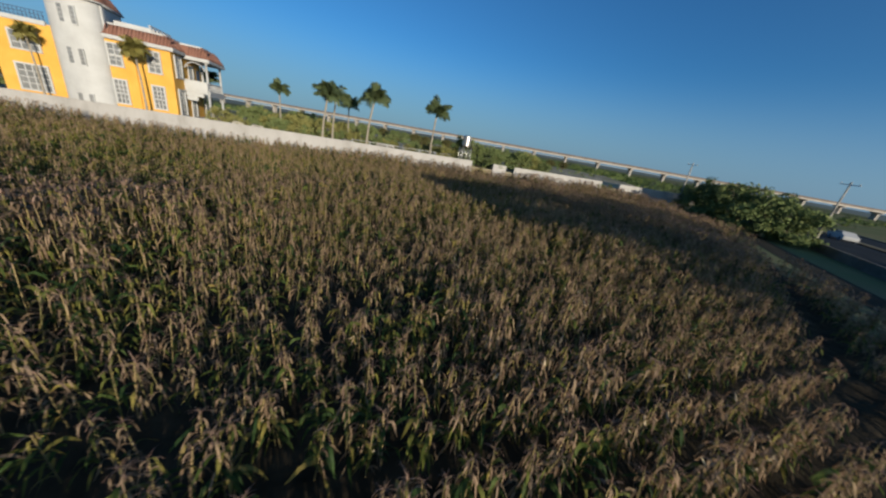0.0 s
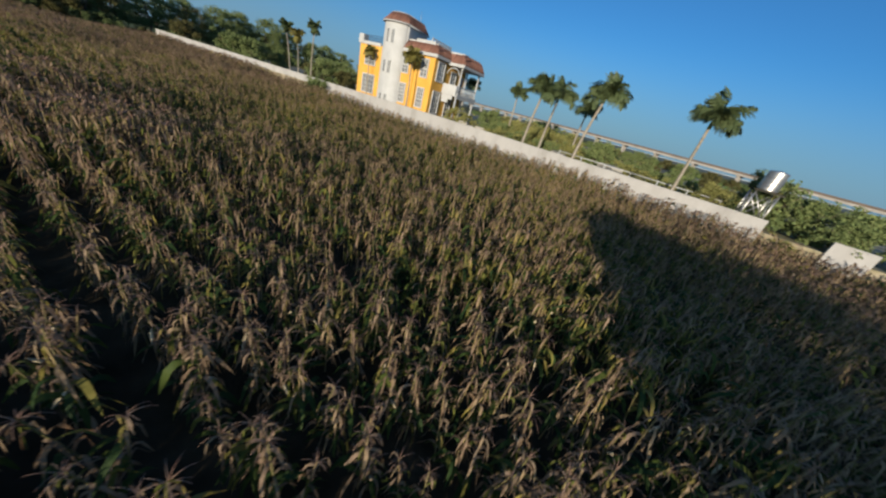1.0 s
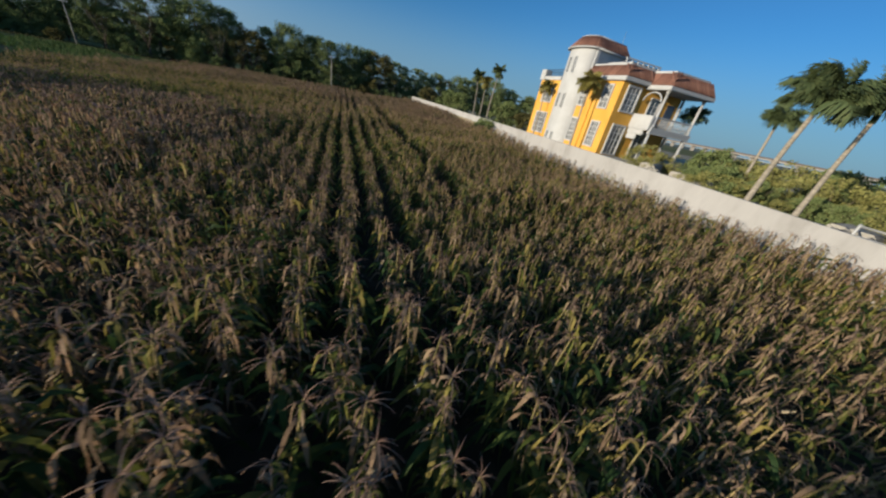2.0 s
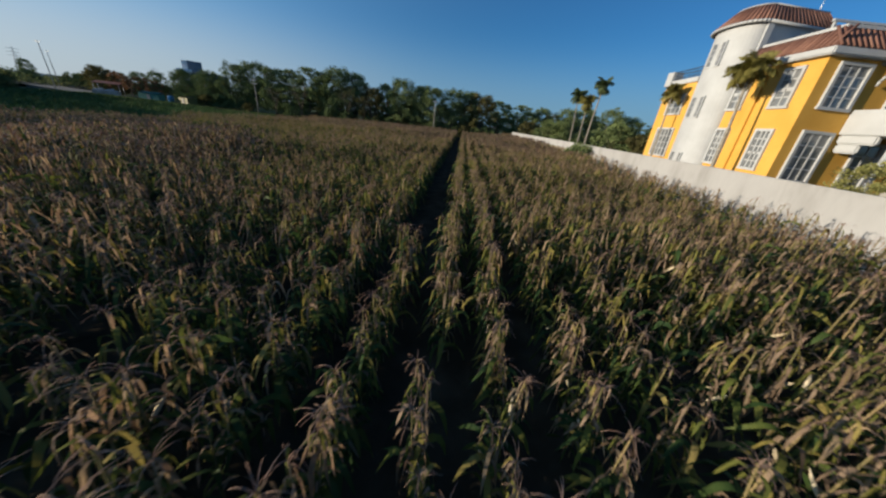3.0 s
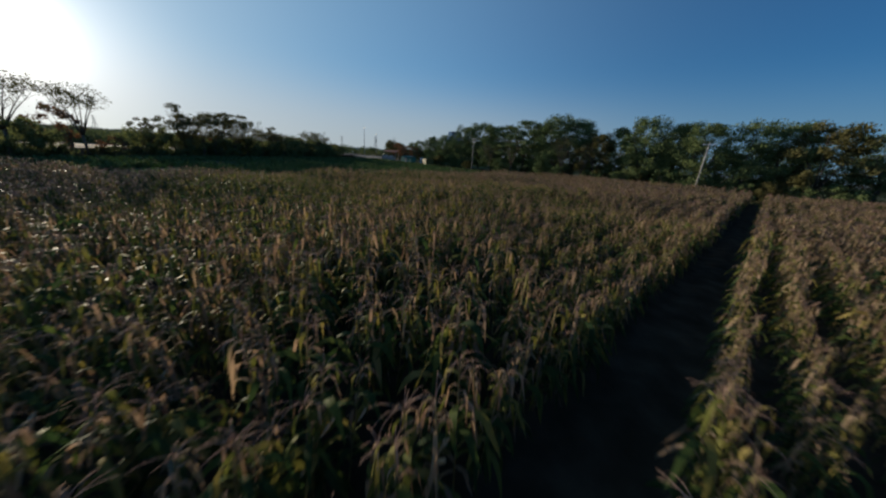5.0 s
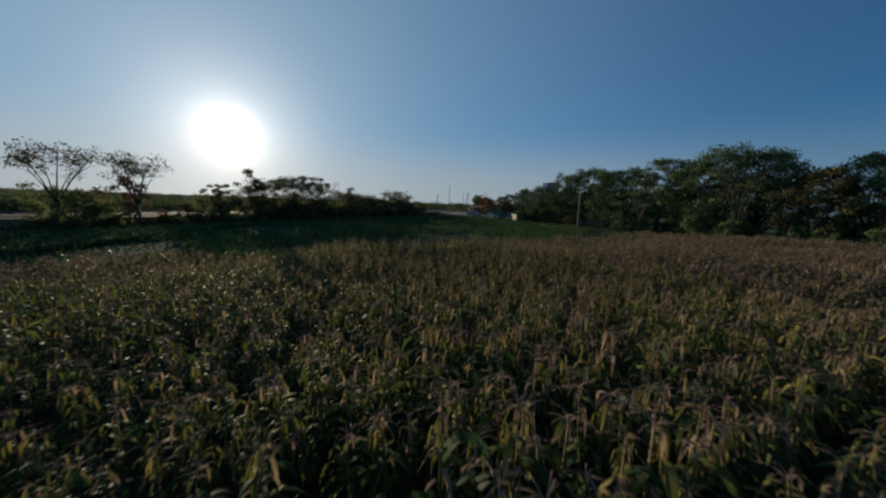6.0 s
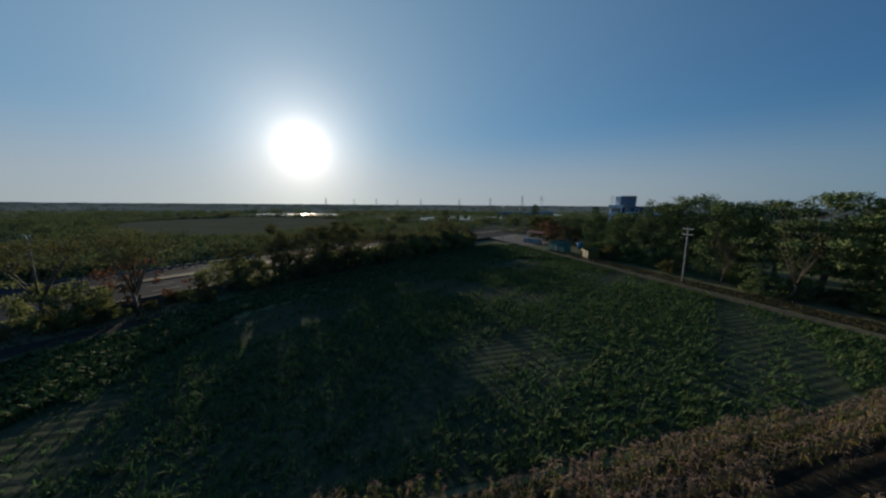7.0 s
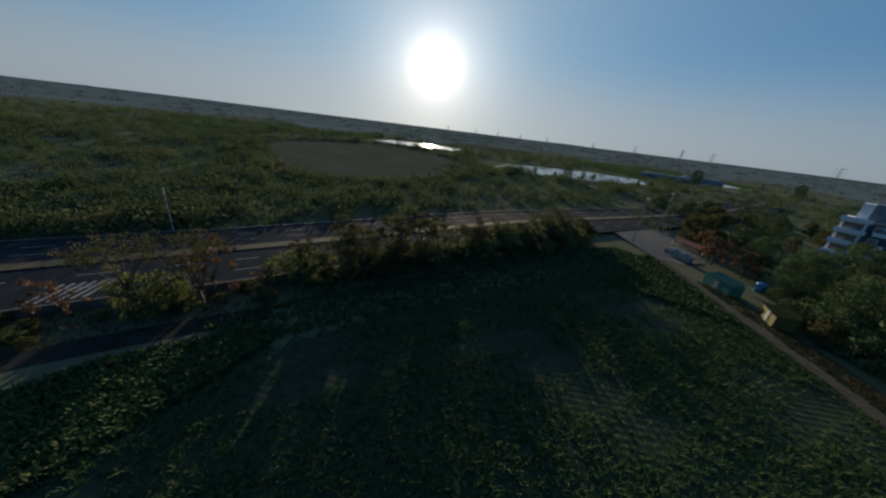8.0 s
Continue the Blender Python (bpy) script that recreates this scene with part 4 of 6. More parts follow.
# the tree belt north of the dirt track: x, y, height, kind
BELT = [(-95, 99, 9.5, 0), (-84, 96, 10, 1), (-76, 97, 12.5, 0), (-71, 99, 14, 1), (-63, 96.5, 12.8, 2), (-58, 99, 13.0, 3), (-52, 97, 13.8, 4), (-47, 100, 13.0, 0), (-42, 96, 14.6, 1),
        (-38, 99, 14.0, 2), (-31, 95, 10.5, 5), (-27, 99, 12.0, 0), (-21.5, 96, 13.6, 1), (-16, 98, 12.5, 2), (-12, 95, 12.0, 0), (-6, 97, 12.6, 1), (-1, 99, 12.6, 2), (3, 96, 12.0, 5),
        (10, 104, 11.5, 3), (17, 106, 11.0, 4), (25, 108, 10.8, 0), (33, 106, 11.6, 1), (40, 109, 12.4, 2), (47, 105, 12.6, 0), (55, 108, 11.4, 1), (63, 104, 10.4, 2), (72, 108, 11, 0)]
protos = big + wide + [dull]
base_h = [12.0, 12.0, 12.0, 10.0, 10.0, 9.0]
used = set()
for k, (x, y, h, kind) in enumerate(BELT):
    s = h * 1.07 / base_h[kind]
    if kind in used:
        place(protos[kind], [(x, y, 0, s, 53 * k)])
    else:
        used.add(kind)
        settle(protos[kind], x, y, 0, s, 53 * k)
# leafless trees before the belt
leafless = tree("tree", 9.0, 3.2, 67, M_OLIVE, 500, 0.10, 0, 0.19, 0.25, bare=True, label="bare grey tree with fine twigs before the tree belt")
settle(leafless, -52.0, 91.3, 0, 1.02, 0)
place(leafless, [(-37.4, 91.4, 0, 1.06, 130), (-32.6, 92.0, 0, 0.9, 250), (-60.5, 92.0, 0, 0.8, 40)])
# second, farther rank
for k in range(30):
    x = -110 + k * 7 + random.uniform(-2, 2)
    place(protos[3 + k % 3], [(x, 116 + random.uniform(-4, 10), 0, random.uniform(0.95, 1.2), 71 * k)], "dense green tree in the farther rank of the belt")
# understorey along the belt
spots = []
for k in range(46):
    x = -90 + k * 3.4 + random.uniform(-1, 1)
    if -66 < x < -62 or -12.5 < x < -8.5:
        continue
    spots.append((x, 92.5 + random.uniform(-0.8, 2.5), 0, random.uniform(0.7, 1.35), 37 * k))
settle(bush[0], *spots[0])
settle(bush[1], *spots[1])
settle(obush, *spots[2])
for k, sp in enumerate(spots[3:]):
    place((bush[0], bush[1], bush[0], obush)[k % 4], [sp])

# roadside trees along the bank below the carriageway
settle(thin[0], -66.3, 12.4, 0, 1.12, 10)
settle(thin[1], -63.8, 6.6, 0, 1.18, 80)
settle(airy[0], -80.5, 23.5, 0, 1.04, 20)
settle(airy[1], -87.0, 33.5, 0, 1.06, 130)
place(airy[0], [(-93.5, 41.5, 0, 0.85, 200)])
place(airy[1], [(-84.2, 28.6, 0, 0.98, 10), (-76.2, 18.6, 0, 0.72, 300)])
for k, (x, y, s) in enumerate(((-84.5, 29.5, 1.08), (-81, 24.5, 0.98), (-88.5, 35.5, 1.0), (-95, 42, 0.8), (-107, 58, 0.6), (-115, 68, 0.6), (-79.5, 22.5, 0.8), (-86.5, 33, 0.95), (-91, 39, 0.8), (-101, 50, 0.7))):
    place(thin[k % 2], [(x, y, 0, s, 40 * k)])
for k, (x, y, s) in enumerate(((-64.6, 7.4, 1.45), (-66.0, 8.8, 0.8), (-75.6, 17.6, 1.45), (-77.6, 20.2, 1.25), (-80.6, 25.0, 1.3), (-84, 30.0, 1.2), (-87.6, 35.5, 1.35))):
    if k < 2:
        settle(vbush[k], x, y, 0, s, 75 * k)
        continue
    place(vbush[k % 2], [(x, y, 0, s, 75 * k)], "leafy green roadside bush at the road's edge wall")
place(dull, [(-101, 46.5, 0, 0.52, 15), (-105, 51.5, 0, 0.56, 75), (-110.5, 58, 0, 0.6, 140), (-114, 63.5, 0, 0.55, 200), (-119, 69, 0, 0.55, 260)], "dull olive roadside tree above the bank")
settle(rusty, -69.4, 10.6, 0, 1.35, 0)
place(rusty, [(-61.6, 1.0, 0, 0.85, 70), (-72.6, 15.2, 0, 0.6, 120)])
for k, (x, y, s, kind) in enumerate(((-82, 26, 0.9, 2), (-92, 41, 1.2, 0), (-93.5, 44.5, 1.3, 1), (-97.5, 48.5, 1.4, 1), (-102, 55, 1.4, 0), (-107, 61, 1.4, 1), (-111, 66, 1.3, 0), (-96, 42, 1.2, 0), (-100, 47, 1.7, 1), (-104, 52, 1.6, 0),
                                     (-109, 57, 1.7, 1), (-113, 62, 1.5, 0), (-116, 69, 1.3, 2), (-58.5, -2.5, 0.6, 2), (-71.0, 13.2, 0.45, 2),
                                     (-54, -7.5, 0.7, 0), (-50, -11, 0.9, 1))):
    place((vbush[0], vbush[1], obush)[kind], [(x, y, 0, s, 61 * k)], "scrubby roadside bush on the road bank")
for k in range(60):
    t = random.random()
    x, y = -52 - 66 * t + random.uniform(-1, 1.5), -12 + 76 * t + random.uniform(-1.5, 1.5)
    near = t < 0.44
    x, y = x + 3.0, y + 2.4
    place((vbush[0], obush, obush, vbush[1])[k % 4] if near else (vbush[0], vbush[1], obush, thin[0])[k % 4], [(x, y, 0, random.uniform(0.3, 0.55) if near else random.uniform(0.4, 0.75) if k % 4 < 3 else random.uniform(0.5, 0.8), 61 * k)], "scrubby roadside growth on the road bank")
for k in range(34):
    t = 0.44 + 0.56 * k / 34 + random.uniform(-0.01, 0.01)
    x, y = -53 - 66 * t, -12 + 76 * t
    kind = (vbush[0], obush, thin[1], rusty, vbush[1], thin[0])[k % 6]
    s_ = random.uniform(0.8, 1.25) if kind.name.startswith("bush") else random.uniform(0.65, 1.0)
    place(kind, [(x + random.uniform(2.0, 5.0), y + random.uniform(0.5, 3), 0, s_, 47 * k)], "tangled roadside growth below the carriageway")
# big trees south-west whose shade falls over the corn
for k, (x, y, h) in enumerate(((-45.5, -26.2, 9.4), (-43.5, -29.0, 9.2), (-39, -32, 8.4), (-34, -36, 7.6), (-30, -39.5, 7.0))):
    place(big[k % 3], [(x, y, 0, h / 12.0, 80 * k)], "broad dark roadside tree that shades the corn")
high_crown = tree("tree", 9.8, 2.0, 73, M_LEAF, 7000, 0.145, 90, 0.2, 0.95, label="tall roadside tree with a high rounded crown")
settle(high_crown, -46.5, -21.0, 0, 1.0, 30)
place(high_crown, [(-46.2, -23.4, 0, 0.98, 200)])
# hedge at the south end of the corn
for k, (x, y, s) in enumerate(((-11, -57.5, 1.4), (-8.2, -56, 1.7), (-4.5, -58, 1.9), (-0.5, -60, 1.8), (3.5, -63, 1.5), (7, -66, 1.3))):
    place(bush[k % 2], [(x, y, 0, s, 90 * k)], "dense dark green hedge tree at the field's end")

place(dull, [(-125, 99, 0, 0.95, 20), (-119, 100, 0, 0.8, 80), (-131, 106, 0, 0.9, 140)], "round olive-brown tree behind the roadside stall")
for k in range(60):
    x, y = random.uniform(-185, -100), random.uniform(98, 190)
    if y < 97 + max(0.0, -140 - x) * 0.55 or math.hypot(x + 126, y - 153) < 19 or x > -112 and y < 106:
        continue
    place((bush[0], obush, bush[1], dull)[k % 4], [(x, y, 0, random.uniform(1.0, 1.9) if k % 4 < 3 else random.uniform(0.5, 0.8), 61 * k)], "dark green growth beyond the track corner")

# garden shrubs behind the wall and wild bushes beyond
for k in range(40):
    x, y = random.uniform(15.2, 24), random.uniform(-24, 10.5)
    place((gbush, gbush, bush[0])[k % 3], [(x, y, CZ, random.uniform(0.25, 0.6), 29 * k)], "sunlit olive garden shrub behind the white wall")
for k in range(40):
    x, y = random.uniform(19, 40), random.uniform(-45, 9)
    if abs(y - 3) < 2 and x < 17:
        continue
    place((gbush, obush, bush[1])[k % 3], [(x, y, CZ, random.uniform(0.3, 0.6), 33 * k)], "garden shrub behind the white wall")
for k in range(26):
    place((bush[0], obush)[k % 2], [(random.uniform(40, 90), random.uniform(-75, 12), CZ, random.uniform(0.5, 0.9), 33 * k)], "wild bush on the garden's far side")
for k in range(16):
    place((obush, bush[0])[k % 2], [(random.uniform(15.5, 34), random.uniform(33, 88), CZ, random.uniform(0.8, 1.4), 33 * k)], "green bush behind the far wall")
for k, (x, y, s) in enumerate(((11.95, 30.5, 0.92), (10.6, -22.7, 0.75), (11.6, -25.6, 0.7), (9.8, -27.5, 0.55), (9.2, -45, 0.8), (8.2, -46.5, 0.7), (13.3, -24.5, 0.9), (14.5, -28, 0.9), (13.6, -18.4, 0.75), (14.4, -22.0, 1.1), (13.4, -31, 0.95), (15.5, -34, 1.1), (13.6, -36.5, 0.6), (26, 9, 0.9), (28.5, 6.5, 0.85), (31, 9, 0.95), (34, 3, 1.0), (24.5, 6.0, 0.7), (29, 1.0, 0.95), (20.5, 11.6, 0.75), (23.0, 11.2, 0.6), (11.6, -10.2, 0.45), (21.5, 2.0, 0.8), (23.5, -1.0, 0.95), (26, -3.5, 1.0), (19.5, 4.5, 0.55), (18.6, -5.5, 0.7), (21, -8, 0.85), (25, 2.5, 1.05))):
    place(gbush if k in (1, 5, 8, 11, 14, 15, 17, 19, 20, 22, 23, 24, 26, 28) else bush[k % 2], [(x, y, 0 if x < 13.1 and k != 2 else CZ, s, 33 * k)], "dark shrub growing at the wall")

# far scrub across the plain beyond the road, one mass
cs, rs = [], []
r_ = np.random.default_rng(5)
for k in range(5600):
    far = 60 + 420 * r_.random() ** 2.1
    a = radians(r_.uniform(58, 150))
    x, y = -20 - far * math.sin(a), 20 + far * math.cos(a)
    dist_road = (x + 57) * -0.771 + (y + 7) * -0.637
    if dist_road < 23.5:
        continue
    if inside([(-262, 40), (-262, 180), (-340, 180), (-340, 40)], np.array([x]), np.array([y]))[0] or inside([(-360, -95), (-360, 20), (-450, 20), (-450, -95)], np.array([x]), np.array([y]))[0]:
        continue
    if inside([(-138, -22), (-250, -120), (-360, -60), (-270, 40), (-170, 24)], np.array([x]), np.array([y]))[0]:
        continue
    s = (r_.uniform(0.6, 1.2) if r_.random() < 0.7 else r_.uniform(1.9, 3.3)) * (1.0 if far < 200 else 1.4)
    cs.append((x, y, s * 0.6))
    rs.append(s)
# rough growth along the edges of the bare field
for p in smooth_line(field_edge, 8):
    for _ in range(9):
        cs.append((p.x + r_.normal(0, 6), p.y + r_.normal(0, 6), 0.5))
        rs.append(r_.uniform(0.8, 2.2))
v, q = leaf_cloud(cs, rs, 280000, 0.36, 11, 0.6)
tagged(new("scrub", mesh_np("scrub", v, q, [shade("scrub_leaf", [(0.0, (0.06, 0.088, 0.046)), (0.45, (0.105, 0.135, 0.062)), (0.7, (0.165, 0.175, 0.082)), (1.0, (0.25, 0.22, 0.11))], scale=0.12, bump=0, vary=0.12, translucent=0.34, deepen=1.2, rough=0.9, spec=0.03, patch=(0.03, 0.9))])), "low scrub and thickets across the plain", "scrub", kind="stuff")
cs, rs = [], []
for k in range(520):
    x, y = r_.uniform(-340, -118), r_.uniform(96, 330)
    if (x + 152) * -0.5 + (y - 90) * -0.86 > -6 or x > -132 and y < 112 or x < -345:
        continue
    if (x > -400) and (x < -350) and (y > 200):
        continue
    s = r_.uniform(1.2, 3.2)
    cs.append((x, y, s * 0.6))
    rs.append(s)
v, q = leaf_cloud(cs, rs, 30000, 0.45, 14, 0.7)
tagged(new("thicket", mesh_np("thicket", v, q, [bpy.data.materials["scrub_leaf"]])), "dark thickets beyond the track corner", "scrub", kind="stuff")
cs, rs = [], []
for k in range(700):
    far = r_.uniform(480, 2400)
    a = radians(r_.uniform(10, 175))
    cs.append((-20 - far * math.sin(a), 20 + far * math.cos(a), 2.0))
    rs.append(r_.uniform(3, 9) * far / 900)
rows_of_trees = [(x + 40 * j * math.cos(k), y + 40 * j * math.sin(k) * 0.4, z) for k, (x, y, z) in enumerate(cs[:160]) for j in range(4)]
# hedgerows that part the far fields
for k in range(16):
    x0, y0 = -330 - 62 * k - r_.uniform(0, 30), r_.uniform(-380, 420)
    a, n = r_.uniform(1.2, 1.9), r_.integers(18, 46)
    for j in range(n):
        rows_of_trees.append((x0 + 7.5 * j * math.cos(a) + r_.normal(0, 2), y0 + 7.5 * j * math.sin(a) * (1 if k % 2 else -1) + r_.normal(0, 2), 1.6))
cs, rs = cs + rows_of_trees, rs + [r_.uniform(5, 9) if k < 640 else r_.uniform(2.6, 5.2) for k in range(len(rows_of_trees))]
# leaf colour is paled and greyed to stand for distance haze
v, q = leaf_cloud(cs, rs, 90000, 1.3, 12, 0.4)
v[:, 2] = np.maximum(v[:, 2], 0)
tagged(new("far_woods", mesh_np("far_woods", v, q, [shade("hazed_far_leaf", [(0.0, (0.14, 0.17, 0.145)), (1.0, (0.20, 0.23, 0.20))], scale=0.1, bump=0, vary=0.3, translucent=0.4)])), "far tree lines across the plain, colour greyed for haze", "woods", kind="stuff")
# green land beyond the garden to the viaduct
cs, rs = [], []
for k in range(800):
    d_, a = r_.uniform(60, 270), radians(r_.uniform(-172, -62))
    cs.append((-10 - d_ * math.sin(a), -8 + d_ * math.cos(a), 0.8))
    rs.append(r_.uniform(1.4, 3.4))
keep = [k for k, c in enumerate(cs) if not (c[0] < 14 and c[1] > -70)]
v, q = leaf_cloud([cs[k] for k in keep], [rs[k] for k in keep], 44000, 0.5, 13, 0.6)
tagged(new("thicket", mesh_np("thicket", v, q, [M_WEED])), "green thickets between garden and viaduct", "scrub", kind="stuff")


# ---- garden fittings, poles, sheds, distance ----
def water_tank(x, y):
    th = empty("water_tank", x, y, CZ + 0.35, label="shiny steel water tank on a braced stand", category="tank")
    part("tank_body", tubed([(0, 0, 2.3), (0, 0, 2.31), (0, 0, 2.34), (0, 0, 2.38), (0, 0, 3.6), (0, 0, 3.64), (0, 0, 3.67), (0, 0, 3.76)], [0.5, 0.55, 0.58, 0.58, 0.58, 0.58, 0.55, 0.1], 24), M_STEEL, th)
    for z in (2.6, 2.9, 3.2):
        part("tank_band", tubed([(0, 0, z), (0, 0, z + 0.05)], [0.592, 0.592], 24), M_STEEL, th)
    part("platform", boxed(-0.85, 0.85, -0.85, 0.85, 2.2, 2.3), M_DARKDIRT, th)
    for sx in (-0.65, 0.65):
        for sy in (-0.65, 0.65):
            part("leg", tubed([(sx, sy, -0.35), (sx, sy, 2.2)], [0.05, 0.05], 6), M_METAL, th)
    for a, b in (((-0.65, -0.65), (0.65, -0.65)), ((-0.65, 0.65), (0.65, 0.65)), ((-0.65, -0.65), (-0.65, 0.65)), ((0.65, -0.65), (0.65, 0.65))):
        part("brace", tubed([(*a, 0.3), (*b, 2.1)], [0.035, 0.035], 5), M_METAL, th)
        part("brace", tubed([(*b, 0.3), (*a, 2.1)], [0.035, 0.035], 5), M_METAL, th)
    return th


water_tank(11.7, -20.5)


def pipe_fence(pts, label):
    th = empty("pipe_fence", label=label, category="fence")
    for (x0, y0), (x1, y1) in zip(pts, pts[1:]):
        for z in (CZ + 0.55, CZ + 1.0):
            part("fence_rail", tubed([(x0, y0, z), (x1, y1, z)], [0.045, 0.045], 6), M_WHITE, th)
        n = max(2, round(math.hypot(x1 - x0, y1 - y0) / 2.5))
        for k in range(n + 1):
            x, y = x0 + (x1 - x0) * k / n, y0 + (y1 - y0) * k / n
            part("fence_post", tubed([(x, y, CZ), (x, y, CZ + 1.08)], [0.06, 0.06], 6), M_WHITE, th)


pipe_fence([(15.0, -5), (14.4, -12), (13.6, -19)], "white pipe fence along the garden path")
for x, y, w, d, h, a in ((19.5, 9.5, 2.4, 1.2, 0.8, 20), (21.5, 7.5, 3.0, 1.4, 0.6, 10), (17.5, -4.5, 3.5, 1.6, 0.7, 5), (18.0, -10, 2.5, 1.5, 0.9, 40), (13.5, -34.5, 2.2, 1.2, 0.5, 30)):
    th = tagged(part("garden_planter", boxed(-w / 2, w / 2, -d / 2, d / 2, 0, h, bevel=0.08), M_CONCRETE), "pale stone planter block in the garden", "planter")
    th.matrix_world = pose(x, y, CZ, 0, 0, a)


# pale rubble on the garden path
def rubble(x, y, rx, ry, count, seed):
    r = np.random.default_rng(seed)
    corners = np.array([(-1, -1, -1), (1, -1, -1), (1, 1, -1), (-1, 1, -1), (-1, -1, 1), (1, -1, 1), (1, 1, 1), (-1, 1, 1)], float)
    faces = np.array([(0, 3, 2, 1), (4, 5, 6, 7), (0, 1, 5, 4), (1, 2, 6, 5), (2, 3, 7, 6), (3, 0, 4, 7)])
    vs, qs = [], []
    for k in range(count):
        px_, py_ = r.normal(0, 0.5, 2)
        s = r.uniform(0.05, 0.22)
        c = corners * s * r.uniform(0.6, 1.4, 3) + r.normal(0, s * 0.2, (8, 3))
        c = c @ np.array(Matrix.Rotation(r.uniform(0, 6), 3, r.normal(size=3).tolist()))
        qs.append(faces + 8 * k)
        vs.append(c + (x + px_ * rx, y + py_ * ry, CZ + 0.05 + 0.5 * math.exp(-(px_ ** 2 + py_ ** 2) * 3) * r.random()))
    tagged(new("rubble", mesh_np("rubble", np.concatenate(vs), np.concatenate(qs), [M_CONCRETE])), "pale broken rubble heap behind the wall", "rubble", kind="stuff")


rubble(14.2, -10.5, 1.2, 2.6, 260, 1)
rubble(15.8, 6.5, 1.4, 2.0, 260, 2)
rubble(17.6, 3.2, 1.6, 2.6, 320, 4)
rubble(15.4, -4.6, 1.2, 2.2, 220, 5)
rubble(13.0, -16.5, 0.9, 2.5, 160, 3)


def utility_pole(x, y, h, lean, arms, label, base=0.0, girth=0.11):
    th = empty("utility_pole", x, y, base, label=label, category="pole")
    part("shaft", tubed([(0, 0, 0), (lean * 0.5, 0, h * 0.5), (lean, 0, h)], [girth * 1.3, girth, girth * 0.75], 8), M_CONCRETE, th)
    for k in range(arms):
        z = h - 0.35 - 0.9 * k
        arm = part("crossarm", boxed(lean * z / h - 0.85, lean * z / h + 0.85, -0.05, 0.05, z - 0.05, z + 0.05), M_METAL, th)
        for dx in (-0.75, 0, 0.75):
            part("insulator", tubed([(lean * z / h + dx, 0, z + 0.05), (lean * z / h + dx, 0, z + 0.16), (lean * z / h + dx, 0, z + 0.24)], [0.035, 0.055, 0.02], 6), M_WHITE, arm)
    return th


utility_pole(-63.6, 88.0, 9.2, -0.2, 2, "slim concrete power pole with two crossarms beside the track")
utility_pole(-10.7, 88.6, 9.0, 0.0, 1, "plain concrete power pole at the field's end")
utility_pole(-119.6, 82.6, 12.2, -0.3, 1, "concrete pole at the road junction")
utility_pole(-145.0, 103.0, 10.6, -0.3, 1, "concrete pole on the median at the road junction", ROAD_Z)
utility_pole(-12.3, -60.5, 8.6, 0.1, 1, "roadside power pole by the hedge", 0.0)
utility_pole(6.5, -62.5, 8.6, 0.3, 1, "roadside power pole by the garden wall's end", 0.0)


def street_lamp(x, y, h, turn, label):
    th = empty("street_lamp", x, y, ROAD_Z, turn, label=label, category="street lamp", group="street lamps of the road")
    part("post", tubed([(0, 0, 0), (0, 0, 0.9), (0, 0, 0.92), (0, 0, h)], [0.13, 0.13, 0.085, 0.06], 8), M_CONCRETE, th)
    for s in (-1, 1):
        part("arm", tubed([(0, 0, h - 0.1), (0.9 * s, 0, h + 0.35), (1.7 * s, 0, h + 0.5)], [0.045, 0.04, 0.035], 6), M_METAL, th)
        part("lantern", boxed(1.5 * s - 0.35, 1.5 * s + 0.35, -0.14, 0.14, h + 0.44, h + 0.58, bevel=0.04), M_WHITE, th)
    return th


street_lamp(-82.6, -9.2, 6.4, 50, "double-armed steel street lamp on the median")
street_lamp(-45.0, -26.0, 9.2, 50, "double-armed steel street lamp on the median")
street_lamp(-20.0, -58.5, 9.2, 50, "double-armed steel street lamp on the median")


def shed(x, y, w, d, h, turn, mat_, roof_mat, label):
    th = empty("shed", x, y, 0, turn, label=label, category="shed")
    part("shed_wall", boxed(-w / 2, w / 2, -d / 2, d / 2, 0, h), mat_, th)
    bm = bmesh.new()
    n = int(w / 0.15)
    front, rear = [], []
    for k in range(n + 1):
        x0, z = -w / 2 - 0.15 + (w + 0.3) * k / n, 0.05 * (k % 2)
        front.append(bm.verts.new((x0, -d / 2 - 0.25, h + 0.01 + z)))
        rear.append(bm.verts.new((x0, d / 2 + 0.25, h + 0.46 + z)))
    for k in range(n):
        bm.faces.new((front[k], front[k + 1], rear[k + 1], rear[k]))
    bmesh.ops.solidify(bm, geom=list(bm.faces), thickness=0.03)
    bmesh.ops.recalc_face_normals(bm, faces=bm.faces)
    part("sheet_roof", bm, roof_mat, th)
    part("shed_door", boxed(-0.45, 0.45, -d / 2 - 0.04, -d / 2 + 0.02, 0, min(1.95, h - 0.2)), M_CONCRETE, th)
    return th


shed(-97.6, 89.2, 5.6, 2.6, 2.0, 8, M_GREENTIN, M_GREENTIN, "green corrugated tin shed beside the track")
shed(-87.0, 90.0, 4.6, 2.6, 1.9, -22, M_YELLOWTIN, M_YELLOWTIN, "mustard-yellow tin shed beside the track")
tank = tagged(part("blue_drum", tubed([(0, 0, 0), (0, 0, 1.7), (0, 0, 1.8), (0, 0, 1.95)], [0.8, 0.85, 0.7, 0.2], 16), shade("blue_plastic", [(0.3, (0.06, 0.22, 0.42)), (0.7, (0.09, 0.28, 0.5))], scale=1, rough=0.4, bump=0.05)), "blue plastic water drum among the trees", "drum")
tank.matrix_world = pose(-99.5, 97.5, 0)
